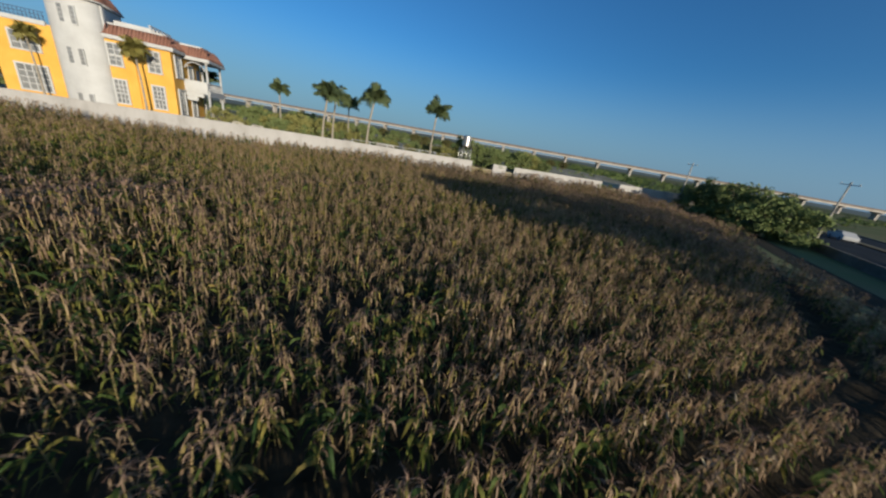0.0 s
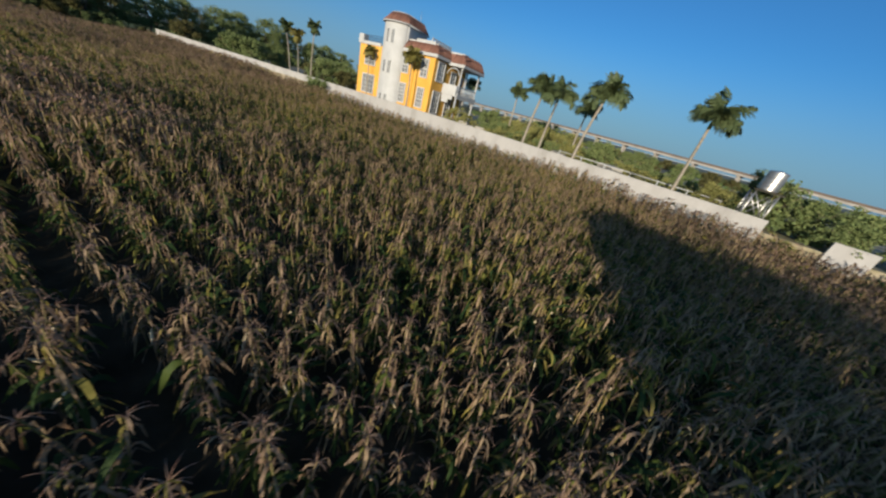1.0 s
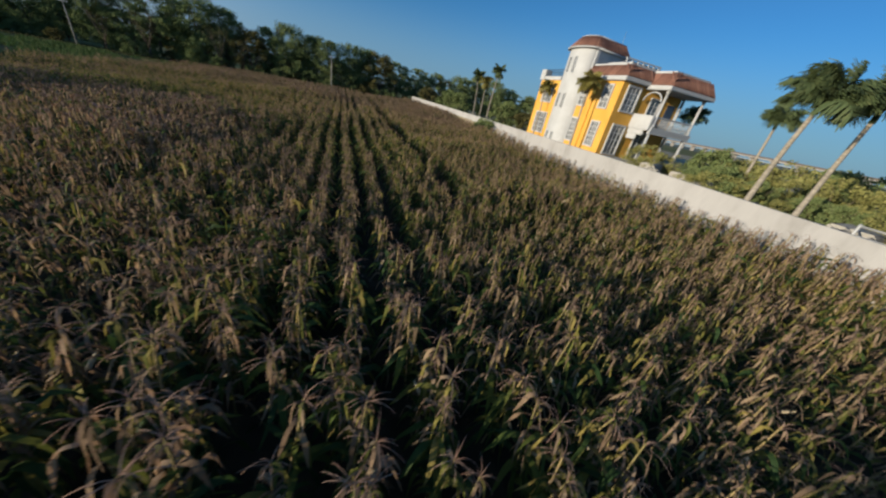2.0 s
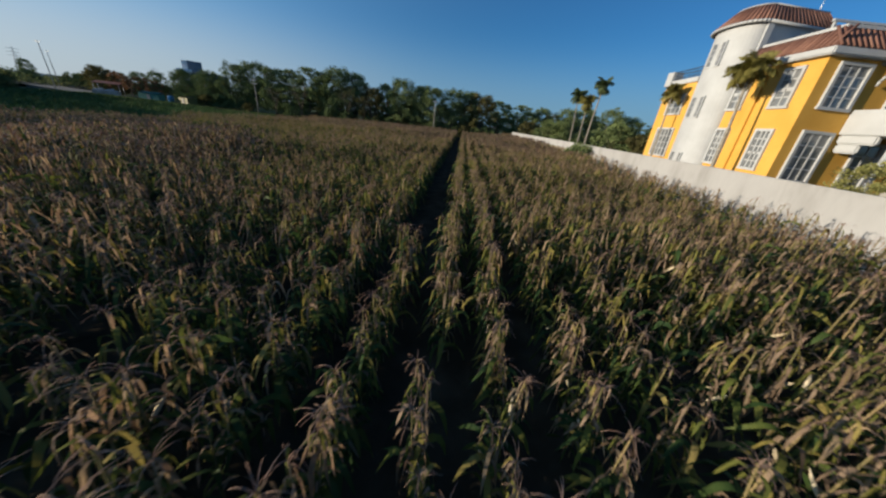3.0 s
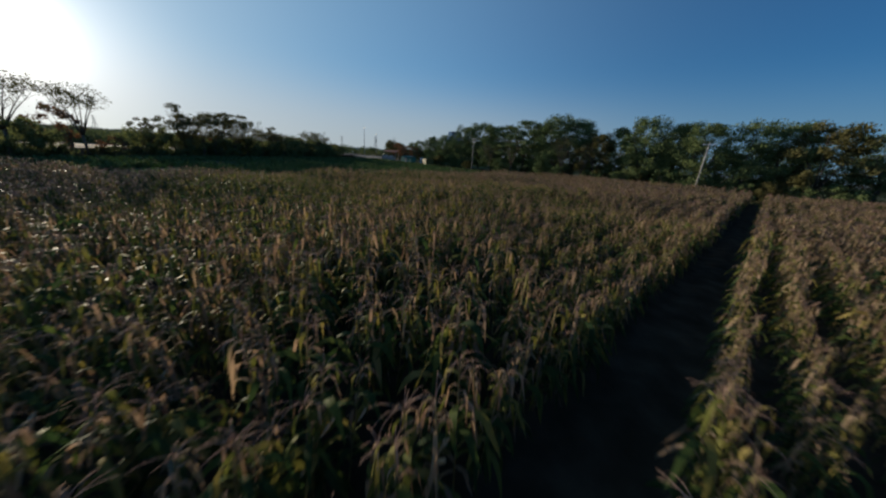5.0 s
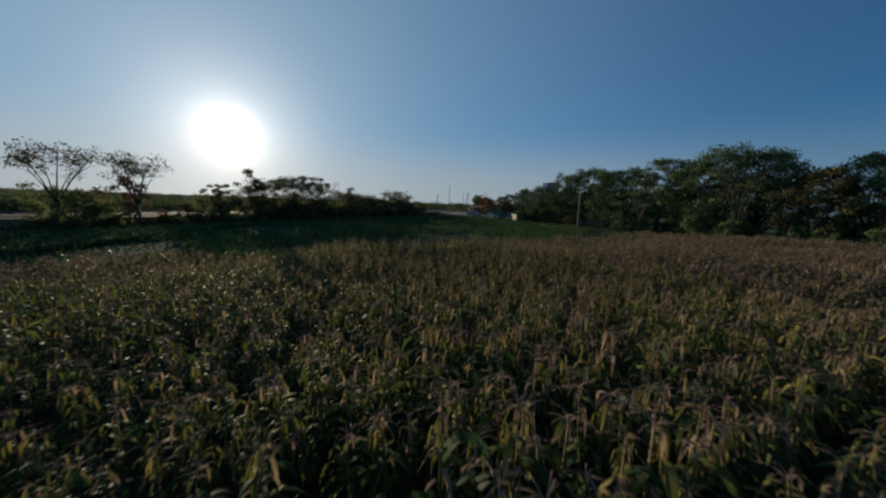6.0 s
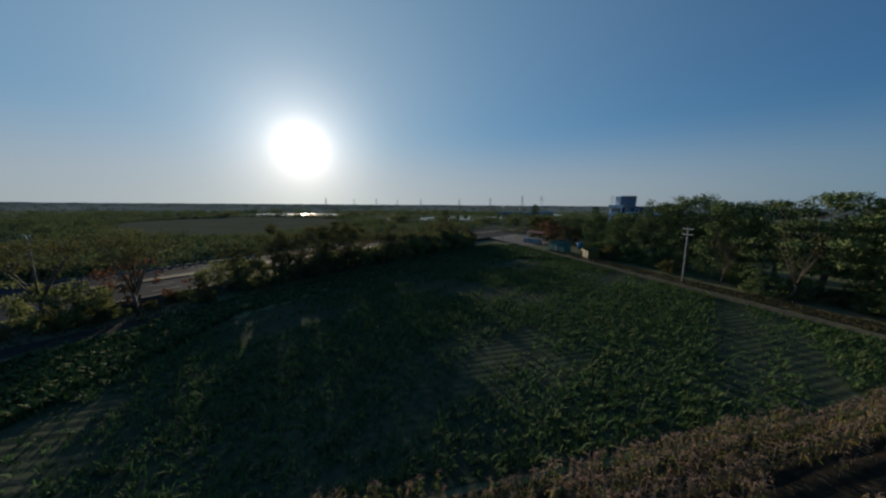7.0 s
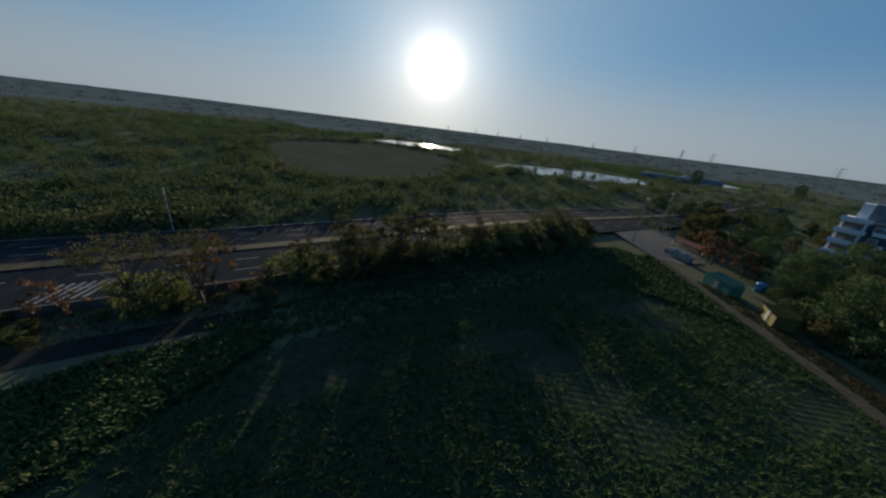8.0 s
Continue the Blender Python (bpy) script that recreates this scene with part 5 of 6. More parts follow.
kiosk = empty("roadside_kiosk", -113.5, 91.0, 0, 20, label="low roadside stall with pale boxes and red awning", category="stall")
part("concrete_pad", boxed(-5.5, 3.6, -2.2, 2.6, 0, 0.18, bevel=0.03), M_KERB, kiosk)
part("counter", boxed(-3.2, 3.2, -1.4, -0.2, 0.18, 1.3, bevel=0.04), M_CONCRETE, kiosk)
for k in range(7):
    part("crate", boxed(-2.9 + k * 0.85, -2.3 + k * 0.85, -1.2, -0.5, 1.3, 1.6 + 0.2 * (k % 3)), M_WHITE, kiosk)
bm = bmesh.new()
av = [bm.verts.new(c) for c in ((-3.6, 0.2, 3.4), (3.0, 0.2, 3.4), (3.0, 2.4, 4.0), (-3.6, 2.4, 4.0), (-3.6, 0.2, 3.32), (3.0, 0.2, 3.32), (3.0, 2.4, 3.92), (-3.6, 2.4, 3.92))]
for f in ((0, 1, 2, 3), (7, 6, 5, 4), (0, 4, 5, 1), (1, 5, 6, 2), (2, 6, 7, 3), (3, 7, 4, 0)):
    bm.faces.new([av[i] for i in f])
part("awning", bm, M_RED, kiosk)
for x in (-3.4, 2.8):
    for y in (0.3, 2.3):
        part("awning_post", tubed([(x, y, 0), (x, y, 3.35)], [0.05, 0.05], 6), M_METAL, kiosk)
place(rusty, [(-112, 97, 0, 1.4, 30), (-118, 99, 0, 1.5, 100), (-106, 99, 0, 1.3, 10)], "rust-brown tree behind the stall")
place(big[1], [(-108, 103, 0, 0.75, 10), (-120, 108, 0, 0.7, 60), (-100, 104, 0, 0.8, 90)], "dark green tree behind the stall")


def flat_block(x, y, turn):
    pale = shade("bright_white_paint", [(0.3, (0.66, 0.68, 0.70)), (0.7, (0.78, 0.80, 0.82))], scale=0.8, rough=0.7, bump=0.1)
    th = empty("apartment_block", x, y, 0, turn, label="blue and white flat-roofed house with balconies", category="house")
    part("wall", boxed(-9, 8, -6, 6, 0, 12.0), M_SLATE, th)
    part("white_wing", boxed(-14.5, -9, -6.5, 6.2, 0, 12.3), pale, th)
    part("roof_house", boxed(-10, -3.5, -4.5, 4.5, 12.0, 16.7), M_BLUE, th)
    part("roof_house_side", boxed(-12.4, -10, -4.6, 4.6, 12.3, 16.5), pale, th)
    part("parapet", boxed(-9.2, 8.2, -6.2, 6.2, 12.0, 12.4), M_CONCRETE, th)
    for z in (-0.5, 2.6, 5.7, 8.8):
        for x0 in (-6.5, -2.5, 5.5):
            w = part("window", boxed(x0 - 1.0, x0 + 1.0, -6.08, -5.98, z + 1.0, z + 2.6), pale, th)
            part("pane", boxed(x0 - 0.85, x0 + 0.85, -6.12, -6.085, z + 1.15, z + 2.45), M_GLASS, w)
        bal = part("balcony", boxed(-15.0, -8.5, -8.0, -6.5, z + 3.0, z + 3.2), pale, th)
        part("balcony_rail", boxed(-15.0, -8.5, -8.05, -7.9, z + 3.2, z + 4.1), pale, bal)
        for xb in (-5.6, 6.2):
            b2 = part("balcony", boxed(xb - 1.7, xb + 1.7, -7.1, -6.0, z + 0.25, z + 0.42), pale, th)
            part("balcony_rail", boxed(xb - 1.7, xb + 1.7, -7.15, -7.02, z + 0.42, z + 1.25), pale, b2)
        part("balcony_opening", boxed(-13.8, -9.7, -6.58, -6.45, z + 0.3, z + 2.6), M_GLASS, th)
    part("stair_strip", boxed(0.6, 2.8, -6.3, -5.9, 0, 11.7), shade("pale_blue_paint", [(0.3, (0.16, 0.24, 0.35)), (0.7, (0.21, 0.30, 0.42))], scale=0.6), th)
    return th


flat_block(-127.5, 151.5, 40).scale = (0.82, 0.9, 1.0)

# long pale sheds by the ponds
for x, y, w, a in ((-372, 226, 44, 60), (-395, 275, 36, 60)):
    th = empty("pond_shed", x, y, 0, a, label="long pale low shed by the ponds", category="shed")
    part("shed_wall", boxed(-w / 2, w / 2, -6, 6, 0, 2.6), M_CONCRETE, th)
    part("sheet_roof", mansard(bmesh.new(), -w / 2 - 0.5, w / 2 + 0.5, -6.5, 6.5, 2.6, 4.4, 4.0), M_CONCRETE, th)
for k in range(9):
    place(big[k % 3], [(-257 - k * 1.6, 66 + k * 14 + random.uniform(-4, 4), 0, random.uniform(0.22, 0.42), 40 * k)], "small tree on the pond bank")
place(big[0], [(-250.6, 98, 0, 0.7, 0), (-338, 232, 0, 1.1, 50), (-340, 320, 0, 1.0, 0)], "single round tree on the pond bank")


def pylon(x, y, h):
    th = empty("power_pylon", x, y, 0, random.uniform(0, 90), label="far lattice power pylon on the horizon", category="pylon", group="pylons on the horizon")
    bm = bmesh.new()
    w = h * 0.12
    for sx in (-1, 1):
        for sy in (-1, 1):
            tube(bm, [(sx * w, sy * w, 0), (sx * w * 0.25, sy * w * 0.25, h * 0.65), (0, 0, h)], [0.3, 0.25, 0.15], 4)
        for k in range(6):
            a, b = k / 6 * 0.65, (k + 1) / 6 * 0.65
            tube(bm, [(sx * w * (1 - a * 1.15), -w * (1 - a * 1.15), h * a), (sx * w * (1 - b * 1.15), w * (1 - b * 1.15), h * b)], [0.14, 0.14], 3)
    part("lattice", bm, M_CONCRETE, th)
    for z in (0.68, 0.8, 0.92):
        part("crossarm", tubed([(-h * 0.17, 0, h * z), (0, 0, h * z + 0.6), (h * 0.17, 0, h * z)], [0.12, 0.3, 0.12], 4), M_CONCRETE, th)


for yaw, d_, h in ((97, 900, 30), (88, 1000, 30), (79.5, 1100, 34), (72, 900, 30), (66, 800, 32), (60, 750, 36), (56.5, 700, 34), (45, 700, 34), (92, 1300, 34), (84, 1400, 34)):
    pylon(-39 - d_ * math.sin(radians(yaw)), 40 + d_ * math.cos(radians(yaw)), h)

# viaduct across the plain
via = empty("viaduct", 240, -149, 0, math.degrees(math.atan2(0.883, 0.469)), label="long concrete road viaduct on piers with brown parapets", category="bridge")
part("deck", boxed(-800, 800, -5.5, 5.5, 6.9, 8.4, bevel=0.1), M_BEAM, via)
for s in (-1, 1):
    part("parapet", boxed(-800, 800, s * 5.6 - 0.15, s * 5.6 + 0.15, 8.3, 9.6), M_DECK, via)
for k in range(54):
    x = -790 + k * 30
    p = part("pier", boxed(x - 0.9, x + 0.9, -2.2, 2.2, 0, 5.9, bevel=0.1), M_BEAM, via)
    part("pier_cap", boxed(x - 1.1, x + 1.1, -4.6, 4.6, 5.9, 6.9, bevel=0.15), M_BEAM, p)


def car(x, y, z, turn, mat_, label):
    th = empty("car", x, y, z, turn, label=label, category="car")
    bm = bmesh.new()
    prof = [(-2.1, 0.3), (-2.15, 0.8), (-1.9, 0.95), (-1.2, 1.0), (-0.7, 1.42), (0.75, 1.45), (1.5, 1.0), (2.0, 0.9), (2.1, 0.6), (2.05, 0.3)]
    l_, r2 = [bm.verts.new((a, -0.85 + (0.12 if b > 1.1 else 0), b)) for a, b in prof], [bm.verts.new((a, 0.85 - (0.12 if b > 1.1 else 0), b)) for a, b in prof]
    for k in range(len(prof)):
        j = (k + 1) % len(prof)
        bm.faces.new((l_[k], l_[j], r2[j], r2[k]))
    bm.faces.new(l_[::-1]), bm.faces.new(r2)
    bmesh.ops.recalc_face_normals(bm, faces=bm.faces)
    part("body", bm, mat_, th)
    part("side_glass", boxed(-0.75, 0.85, -0.80, 0.80, 1.03, 1.36), M_GLASS, th)
    for a in (-1.3, 1.3):
        for b in (-0.8, 0.8):
            w = part("wheel", tubed([(a, b - 0.1, 0.32), (a, b + 0.1, 0.32)], [0.32, 0.32], 14), M_RAIL, th)


car(-26.5, -57.5, ROAD_Z, 130, M_BLUE, "blue car on the near carriageway")
car(-9.5, -78, ROAD_Z, 130, M_WHITE, "white car on the near carriageway")


# ---- weeds of the western field and its green bank ----
def tufts(name, poly, count, blades, height, width, seed, materials, label, rows=None, splay=0.7, big_leaf=False, clump=0.0):
    r = np.random.default_rng(seed)
    x0, x1 = min(p[0] for p in poly), max(p[0] for p in poly)
    y0, y1 = min(p[1] for p in poly), max(p[1] for p in poly)
    x, y = r.uniform(x0, x1, count * 4), r.uniform(y0, y1, count * 4)
    if rows:
        x = np.round(x / rows) * rows + r.normal(0, 0.07, len(x))
    keep = inside(poly, x, y)
    if clump:
        nz = np.sin(x * 0.31 + 1.3 * np.sin(y * 0.17)) + np.sin(y * 0.23 + 1.7 * np.sin(x * 0.13)) + 0.6 * np.sin(x * 1.1 + y * 0.7)
        keep &= nz > r.normal(clump, 0.7, len(x))
    x, y = x[keep][:count], y[keep][:count]
    n = len(x) * blades
    bx, by = np.repeat(x, blades) + r.normal(0, 0.06, n), np.repeat(y, blades) + r.normal(0, 0.06, n)
    a, e = r.uniform(0, 2 * np.pi, n), r.uniform(0.2, 1.0, n) * splay
    h = height * r.uniform(0.5, 1.25, n) * np.repeat(r.uniform(0.6, 1.3, len(x)), blades)
    w = width * r.uniform(0.6, 1.3, n)
    d = np.stack([np.cos(a) * np.sin(e), np.sin(a) * np.sin(e), np.cos(e)], -1)
    s = np.stack([-np.sin(a), np.cos(a), 0 * a], -1)
    p = np.stack([bx, by, 0 * bx + 0.02], -1)
    m = p + d * (h * 0.6)[:, None]
    t = m + (d * np.array([1.6, 1.6, 0.5])) * (h * 0.45)[:, None]
    mw = 1.0 if not big_leaf else 2.2
    v = np.stack([p - s * w[:, None] * 0.5, p + s * w[:, None] * 0.5, m + s * w[:, None] * 0.5 * mw, m - s * w[:, None] * 0.5 * mw, t + s * w[:, None] * 0.1, t - s * w[:, None] * 0.1], 1).reshape(-1, 3)
    i = np.arange(n) * 6
    q = np.concatenate([np.stack([i, i + 1, i + 2, i + 3], -1), np.stack([i + 3, i + 2, i + 4, i + 5], -1)])
    return tagged(new(name, mesh_np(name, v, q, materials)), label, "weeds", kind="stuff")


tufts("young_maize", WEST, 9000, 4, 0.75, 0.06, 3, [M_WEED], "sparse young green plants in furrow rows", rows=0.76, clump=-0.6)
tufts("lush_weeds", [(-38, 84), (-39, 17), (-52, 11), (-67, 28), (-83, 56), (-106, 82.5)], 8500, 5, 0.42, 0.055, 14, [M_LUSH], "thick green growth in the northern part of the ploughed field", clump=-0.8)
tufts("field_weeds", WEST, 13000, 4, 0.32, 0.065, 4, [M_WEED], "short green weeds on the ploughed field", clump=-1.2)
tufts("bank_weeds", BAND, 6500, 6, 0.58, 0.09, 5, [M_WEED], "lush broad-leaved green weeds on the field bank", big_leaf=True)
tufts("verge_grass", [(-37, 82), (-108, 82), (-110, 84), (12, 84.5), (12, 83)], 4000, 5, 0.35, 0.04, 6, [M_WEED], "grass along the dirt track", clump=-0.5)
tufts("bank_weeds", [(-64, 14), (-75, 24), (-91, 44), (-107, 64), (-114, 76), (-108, 82), (-92, 58), (-72, 32), (-62, 20)], 6500, 5, 0.45, 0.08, 9, [M_WEED], "green weeds between field and road bank", big_leaf=True)
tufts("verge_grass", [(-100, 85.8), (-42, 86.6), (12, 87.4), (30, 88), (30, 91.5), (12, 91.2), (-42, 90.6), (-98, 89.4)], 5200, 5, 0.32, 0.05, 12, [shade("verge_blade", [(0.0, (0.05, 0.06, 0.022)), (0.6, (0.10, 0.09, 0.038)), (1.0, (0.17, 0.13, 0.06))], scale=1, bump=0, vary=0.5, translucent=0.25)], "dry reddish grass between track and trees", clump=-0.8)
tufts("corner_weeds", [(-112, 83), (-84, 82.5), (-92, 66), (-104, 74)], 3200, 6, 0.6, 0.11, 7, [M_WEED], "lush green weeds by the track corner", big_leaf=True)
tufts("bank_grass", [(-40, -21), (-58, -5), (-72, 14), (-92, 38), (-116, 64), (-112, 70), (-80, 36), (-60, 7), (-40, -14)], 8000, 5, 0.5, 0.05, 8, [shade("dry_grass", [(0.0, (0.06, 0.07, 0.025)), (0.6, (0.14, 0.12, 0.05)), (1.0, (0.25, 0.19, 0.09))], scale=1, bump=0, vary=0.5, translucent=0.3)], "dry grass on the road bank")


# ---- corn ----
def corn_plant(seed, leaves, seg, tassel, twid, lean, dry, ear, withered=False):
    """One maize plant at the origin, about 1.75 m tall, as (places, faces, kinds, part numbers); withered: dry down to its foot."""
    r = np.random.default_rng(seed)
    V, Q, K, P = [], [], [], []

    def add(v, q, k, p):
        o = sum(len(a) for a in V)
        V.append(np.array(v, float)), Q.append(np.array(q) + o), K.extend([k] * len(q)), P.extend([p] * len(q))

    h = 1.52 * r.uniform(0.93, 1.05)
    lx, ly = r.normal(0, lean, 2)
    top = np.array([lx, ly, h])
    sides = 4 if seg > 3 else 3
    ring = lambda c, rad: [(c[0] + rad * np.cos(2 * np.pi * k / sides), c[1] + rad * np.sin(2 * np.pi * k / sides), c[2]) for k in range(sides)]
    add(ring((0, 0, 0), 0.017) + ring(top, 0.009), [(k, (k + 1) % sides, sides + (k + 1) % sides, sides + k) for k in range(sides)], 3, 0)
    plane = r.uniform(0, np.pi)
    coarse = 1.5 if seg <= 2 else 1.15 if seg == 3 else 1.0
    for n in range(leaves):
        f = 0.2 + 0.78 * n / max(1, leaves - 1)
        a = plane + np.pi * (n % 2) + r.normal(0, 0.8)
        if f > 0.78:
            # withered top leaves that hang close to the stalk
            tone = 0 if r.random() < (1.0 if withered else 0.82) * dry ** 0.7 else 5
            ln, w = r.uniform(0.26, 0.48), r.uniform(0.026, 0.055)
            e0, hang, low_e = r.uniform(0.1, 0.9), r.uniform(0.2, 0.42), -r.uniform(1.2, 1.55)
        elif r.random() < dry * ((0.97 if f > 0.5 else 0.8) if withered else 0.8 if f > 0.55 else 0.36):
            tone = 0 if r.random() < 0.25 + (0.68 if withered else 0.5) * dry else 5
            ln, w = r.uniform(0.4, 0.66), r.uniform(0.032, 0.066)
            e0, hang, low_e = r.uniform(0.3, 1.0), r.uniform(0.22, 0.45), -r.uniform(1.0, 1.5)
        else:
            tone = 1 if r.random() < 0.75 else 5
            ln, w = r.uniform(0.5, 0.76), r.uniform(0.065, 0.105)
            e0, hang, low_e = r.uniform(0.45, 1.05), r.uniform(0.45, 0.75), -r.uniform(0.8, 1.35)
        w *= coarse if tone != 1 else 1.0
        c = np.array([lx * f, ly * f, h * f])
        twist = r.normal(0, 1.7)
        v, q = [], []
        for k in range(seg + 1):
            t = k / seg
            u = min(1.0, t / hang)
            e = e0 + (low_e - e0) * u * u * (3 - 2 * u)
            wide = w * (0.6 + 1.35 * t - 1.85 * t * t) if t < 0.999 else w * 0.08
            side = np.array([-np.sin(a), np.cos(a), 0.0])
            s = side * np.cos(twist * t) + np.array([np.cos(a) * np.sin(-e), np.sin(a) * np.sin(-e), np.cos(e)]) * np.sin(twist * t)
            v += [c - s * wide * 0.5, c + s * wide * 0.5]
            d = np.array([np.cos(a) * np.cos(e), np.sin(a) * np.cos(e), np.sin(e)])
            c = c + d * ln / seg
            a += r.normal(0, 0.2)
        for k in range(seg):
            q.append((2 * k, 2 * k + 1, 2 * k + 3, 2 * k + 2))
        add(v, q, tone, 1 + n)
    # tassel: arms that rise a little and arch over
    for n in range(tassel):
        a, e = plane + 2 * np.pi * n / tassel + r.normal(0, 0.4), r.uniform(0.35, 1.25)
        ln = r.uniform(0.17, 0.33)
        c = top.copy() - np.array([0, 0, 0.07 * r.random()])
        s = np.array([-np.sin(a), np.cos(a), 0.0])
        v, tn = [], 4 if seg > 3 else 3 if seg == 3 else 2
        end = -r.uniform(0.4, 1.5)
        for k in range(tn + 1):
            t = k / tn
            v += [c - s * twid * (0.5 - 0.25 * t), c + s * twid * (0.5 - 0.25 * t)]
            ee = e + (end - e) * t ** 0.8
            c = c + np.array([np.cos(a) * np.cos(ee), np.sin(a) * np.cos(ee), np.sin(ee)]) * ln / tn
        add(v, [(2 * k, 2 * k + 1, 2 * k + 3, 2 * k + 2) for k in range(tn)], 2, 100)
    if ear:
        a = r.uniform(0, 2 * np.pi)
        b = np.array([lx * 0.55 + 0.03 * np.cos(a), ly * 0.55 + 0.03 * np.sin(a), h * 0.55])
        d = np.array([np.cos(a) * 0.6, np.sin(a) * 0.6, 0.75 if r.random() < 0.5 else -0.8])
        pts = [(b, 0.012), (b + d * 0.07, 0.03), (b + d * 0.17, 0.026), (b + d * 0.26, 0.004)]
        v = [x for c, rad in pts for x in [(c[0] + rad * np.cos(2 * np.pi * k / 5), c[1] + rad * np.sin(2 * np.pi * k / 5), c[2]) for k in range(5)]]
        add(v, [(5 * j + k, 5 * j + (k + 1) % 5, 5 * j + 5 + (k + 1) % 5, 5 * j + 5 + k) for j in range(3) for k in range(5)], 4, 101)
    return np.concatenate(V), np.concatenate(Q), np.array(K), np.array(P)


CORN_MATS = [M_DRY, M_GREEN, M_TASSEL, M_STALK, M_HUSK, M_TURNING]
# six withered kinds, six with green lower leaves, four green ones
NEAR = [corn_plant(100 + k, 23, 6, 10, 0.009, 0.13, 0.9 if k < 12 else 0.26, k % 3 == 0, k < 6) for k in range(16)]
MID = [corn_plant(200 + k, 16, 4, 7, 0.013, 0.12, 0.97 if k < 12 else 0.32, False, k < 6) for k in range(16)]
FAR = [corn_plant(300 + k, 11, 2, 4, 0.03, 0.06, 1.0 if k < 12 else 0.7, False, k < 12) for k in range(16)]
FAR = [(v * np.array([1.35, 1.35, 1.08]), q, kk, pp) for v, q, kk, pp in FAR]

# rows sown by hand about 0.92 m apart, a little uneven
ROW = 0.916
rows_x = 0.18 + ROW * np.arange(-43, 15)
rows_x = rows_x + 0.06 * np.sin(rows_x * 2.3)
rows_x = rows_x - 0.34 * np.exp(-((rows_x + 7.4) / 1.4) ** 2) + 0.34 * np.exp(-((rows_x - 2.6) / 0.9) ** 2) - 0.3 * np.exp(-((rows_x + 15.2) / 1.0) ** 2)
px, py = [], []
for x in rows_x:
    ys = np.arange(-61, 84, 0.25)
    px.append(np.full(len(ys), x))
    py.append(ys + rng.uniform(-0.11, 0.11, len(ys)))
px, py = np.concatenate(px) , np.concatenate(py)
px = px + rng.normal(0, 0.04, len(px)) + 0.05 * np.sin(py * 0.35)
ok = inside(CORN, px, py)
ok &= ~((px > -34.6) & (px < -33.3) & (py > 36))
gap_line = np.abs((px + 27.5) * 0.88 + (py + 18) * 0.47) < 0.75
ok &= ~(gap_line & (py < -6))
ok &= ~((np.abs(px + 2.5) < 0.45) & (py > 1))
thin_out = np.sin(px * 1.9 + 2.2 * np.sin(py * 0.8)) * np.sin(py * 1.3 + 1.7 * np.sin(px * 0.7))
ok &= rng.random(len(px)) > 0.06 + 0.75 * np.clip(thin_out - 0.3, 0, 1)
px, py = px[ok], py[ok]
# the strip of the field that the flight keeps to, as a plan line
SPINE = [(-30, -3), (-25, -8), (-19, -12), (-13, -13), (-7.7, -11), (-4, -7), (-1, -2), (1, 5), (1.6, 12), (0.2, 18), (-7, 26), (-17, 32), (-26, 35)]
dist = np.full(len(px), 1e9)
for (x0, y0), (x1, y1) in zip(SPINE, SPINE[1:]):
    dx, dy = x1 - x0, y1 - y0
    t = np.clip(((px - x0) * dx + (py - y0) * dy) / (dx * dx + dy * dy), 0, 1)
    dist = np.minimum(dist, np.hypot(px - x0 - t * dx, py - y0 - t * dy))
single = (px > -2.1) & (px < 3.9) & (py > 2.0) & (py < 10.2)
pick = np.where(single)[0]
pick = pick[np.argsort((px[pick] - 0.8) ** 2 * 1.5 + (py[pick] - 6) ** 2)][:240]
own = np.zeros(len(px), bool)
own[pick] = True


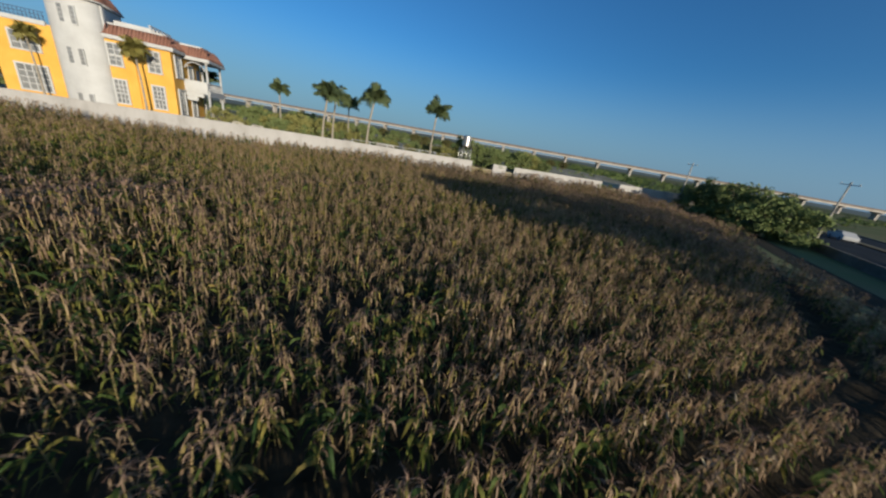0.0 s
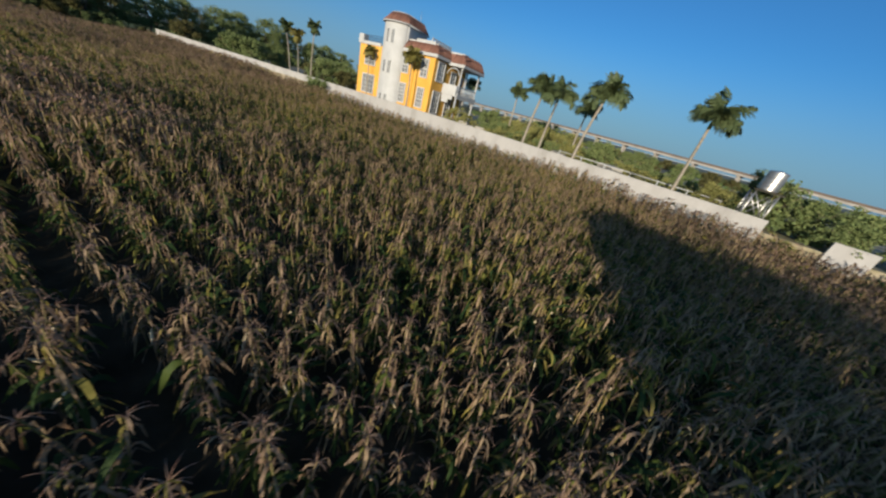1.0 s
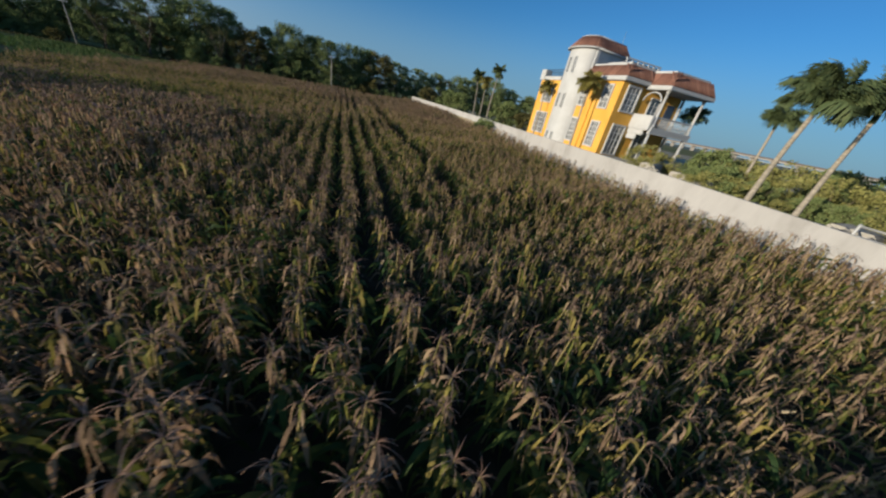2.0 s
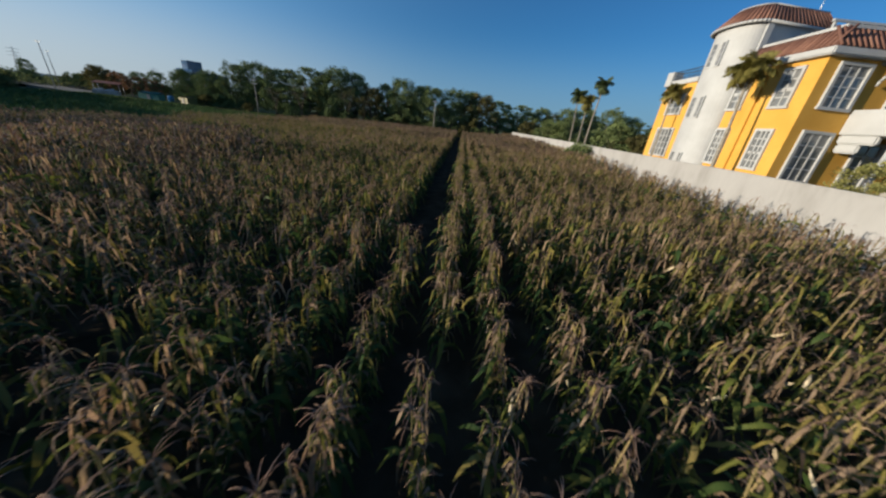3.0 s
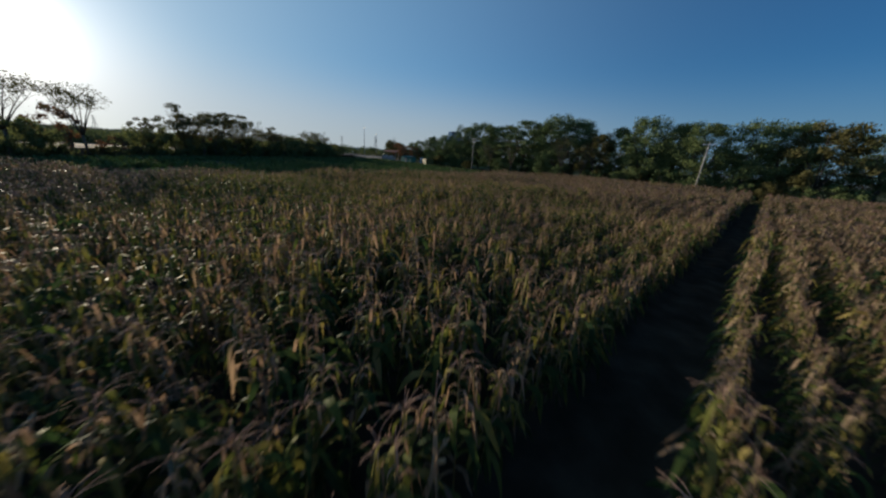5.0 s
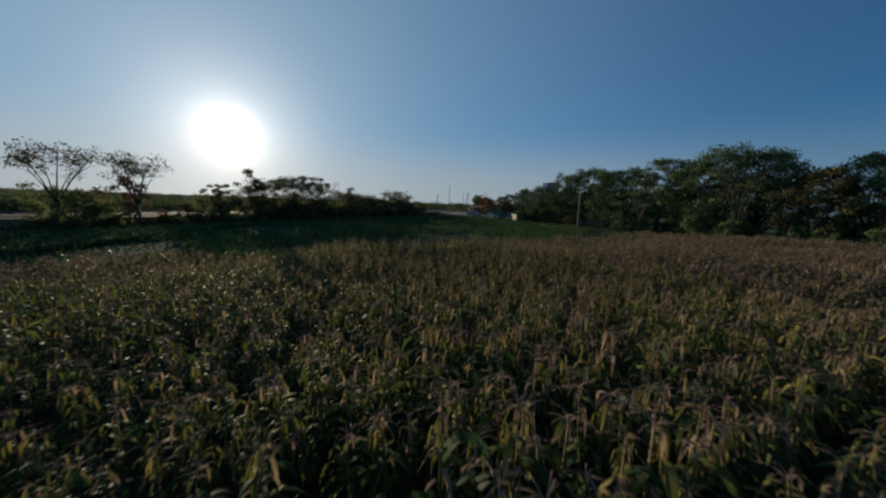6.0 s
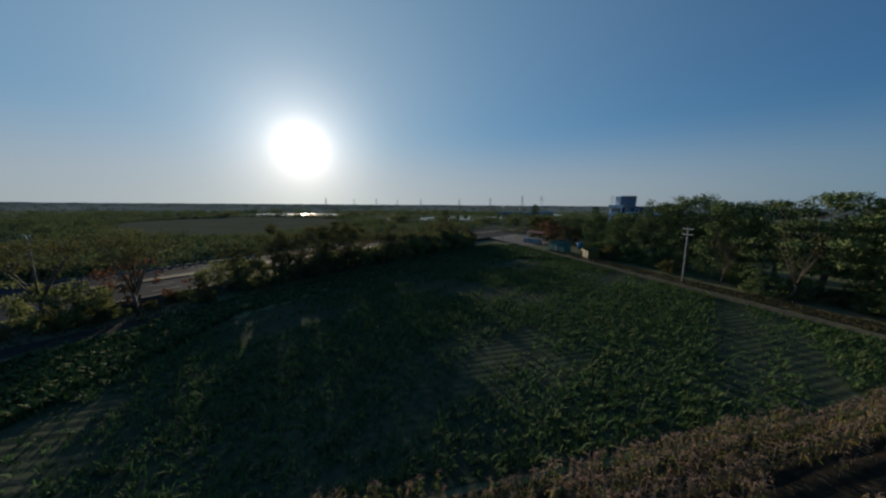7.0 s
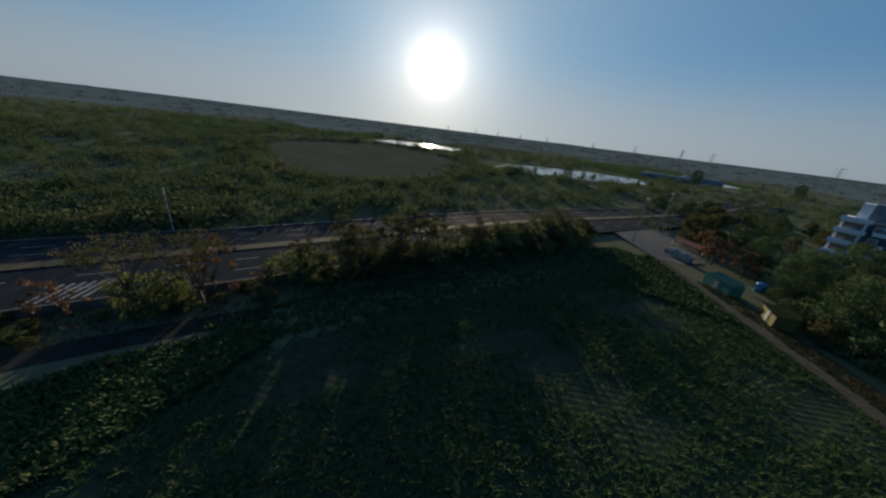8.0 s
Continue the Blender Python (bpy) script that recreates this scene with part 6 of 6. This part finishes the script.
def joined(name, kinds, sel, seed, label):
    """All plants of one detail level as one mesh."""
    r = np.random.default_rng(seed)
    x, y = px[sel], py[sel]
    green = 0.16 * np.exp(-((x + 5) / 6) ** 2 - ((y + 14) / 5) ** 2) + 0.10 + 0.11 * np.sin(x * 0.21 + 1.5 * np.sin(y * 0.13)) + 0.12 * np.sin(x * 0.9 + y * 0.6) + 0.55 * np.exp(-((x + 2.5) / 8) ** 2 - ((y - 8) / 11) ** 2) + 0.7 * np.exp(-((x + 22) / 10) ** 2 - ((y - 28) / 11) ** 2) + 0.3 / (1 + np.exp((x + 4) * 0.6 - (y - 4) * 0.08)) / (1 + np.exp(3 - y))
    fresh = 0.6 * np.exp(-((x + 27) / 4) ** 2 - ((y + 2) / 3) ** 2) + 1 / (1 + np.exp(-(x + 12) / 2.2)) / (1 + np.exp(-(y + 19) / 2.2)) + 1 / (1 + np.exp(-(y + 3) / 2.5)) / (1 + np.exp(-(x + 19 + np.maximum(y, 0)) / 2.5)) + 1 / (1 + np.exp(-(y - 5) / 2.5))
    which = np.where(r.random(len(sel)) < fresh, 6, 0) + r.integers(0, 6, len(sel))
    which = np.where(r.random(len(sel)) < green, 12 + r.integers(0, 4, len(sel)), which)
    VV, QQ, KK, off = [], [], [], 0
    tall = 1.0 + 0.10 * np.sin(px[sel] * 0.35 + 2 * np.sin(py[sel] * 0.21)) + 0.06 * np.sin(py[sel] * 0.6) - 0.16 / (1 + np.exp((px[sel] + 22) * 0.3)) - 0.2 / (1 + np.exp((px[sel] + 27) * 0.4)) / (1 + np.exp((py[sel] - 38) * 0.2)) + 0.27 / (1 + np.exp((8.7 + 0.09 * np.minimum(py[sel], 0) - px[sel]) * 1.5))
    for k, (v, q, kk, _) in enumerate(kinds):
        m = sel[which == k]
        if not len(m):
            continue
        a = r.uniform(0, 2 * np.pi, len(m))
        s = r.uniform(0.86, 1.2, len(m)) * tall[which == k]
        ca, sa = np.cos(a) * s, np.sin(a) * s
        sq = 0.78 + 0.2 * np.clip(np.hypot(px[m] + 0.5, 0.3 * np.minimum(py[m], 0)) / 7, 0, 1)
        x = sq[:, None] * (v[None, :, 0] * ca[:, None] - v[None, :, 1] * sa[:, None]) + px[m][:, None]
        y = v[None, :, 0] * sa[:, None] + v[None, :, 1] * ca[:, None] + py[m][:, None]
        z = v[None, :, 2] * s[:, None] + 0.05
        VV.append(np.stack([x, y, z], -1).reshape(-1, 3))
        QQ.append((q[None] + (np.arange(len(m)) * len(v))[:, None, None] + off).reshape(-1, 4))
        KK.append(np.tile(kk, len(m)))
        off += len(m) * len(v)
    return tagged(new(name, mesh_np(name, np.concatenate(VV), np.concatenate(QQ), CORN_MATS, np.concatenate(KK))), label, "corn", kind="stuff")


rest = np.where(~own)[0]
joined("corn_rows", NEAR, rest[dist[rest] < 5.2], 1, "ripe drying maize plants in close rows")
joined("corn_field", MID, rest[(dist[rest] >= 5.2) & (dist[rest] < 14)], 2, "dry brown maize field in rows")
joined("far_corn", FAR, rest[dist[rest] >= 14], 3, "dry brown maize at the field's edges")


def corn_thing(kind):
    """A plant with its stalk, leaves, tassel and ear as parts."""
    v, q, kk, pp = kind
    th = empty("corn_plant", label="ripe maize plant with drooping dry leaves and tassel", category="corn", group="maize plants between the furrows")
    for p in sorted(set(pp)):
        f = q[pp == p]
        ids, inv = np.unique(f, return_inverse=True)
        name = "stalk" if p == 0 else "tassel" if p == 100 else "ear" if p == 101 else "leaf"
        ob = new(name, mesh_np(name, v[ids], inv.reshape(f.shape), [CORN_MATS[kk[pp == p][0]]]))
        ob.parent = th
    return th


kinds = [corn_thing(NEAR[k]) for k in (6, 7, 8, 9, 13, 10)]
for n, i in enumerate(pick):
    m = pose(px[i], py[i], 0.05, 0, 0, random.uniform(0, 360))
    o = kinds[n] if n < 6 else copy_thing(kinds[n % 6], m)
    o.matrix_basis = m
    s = random.uniform(0.95, 1.15)
    o.scale = (s * 0.88, s * 0.88, s)
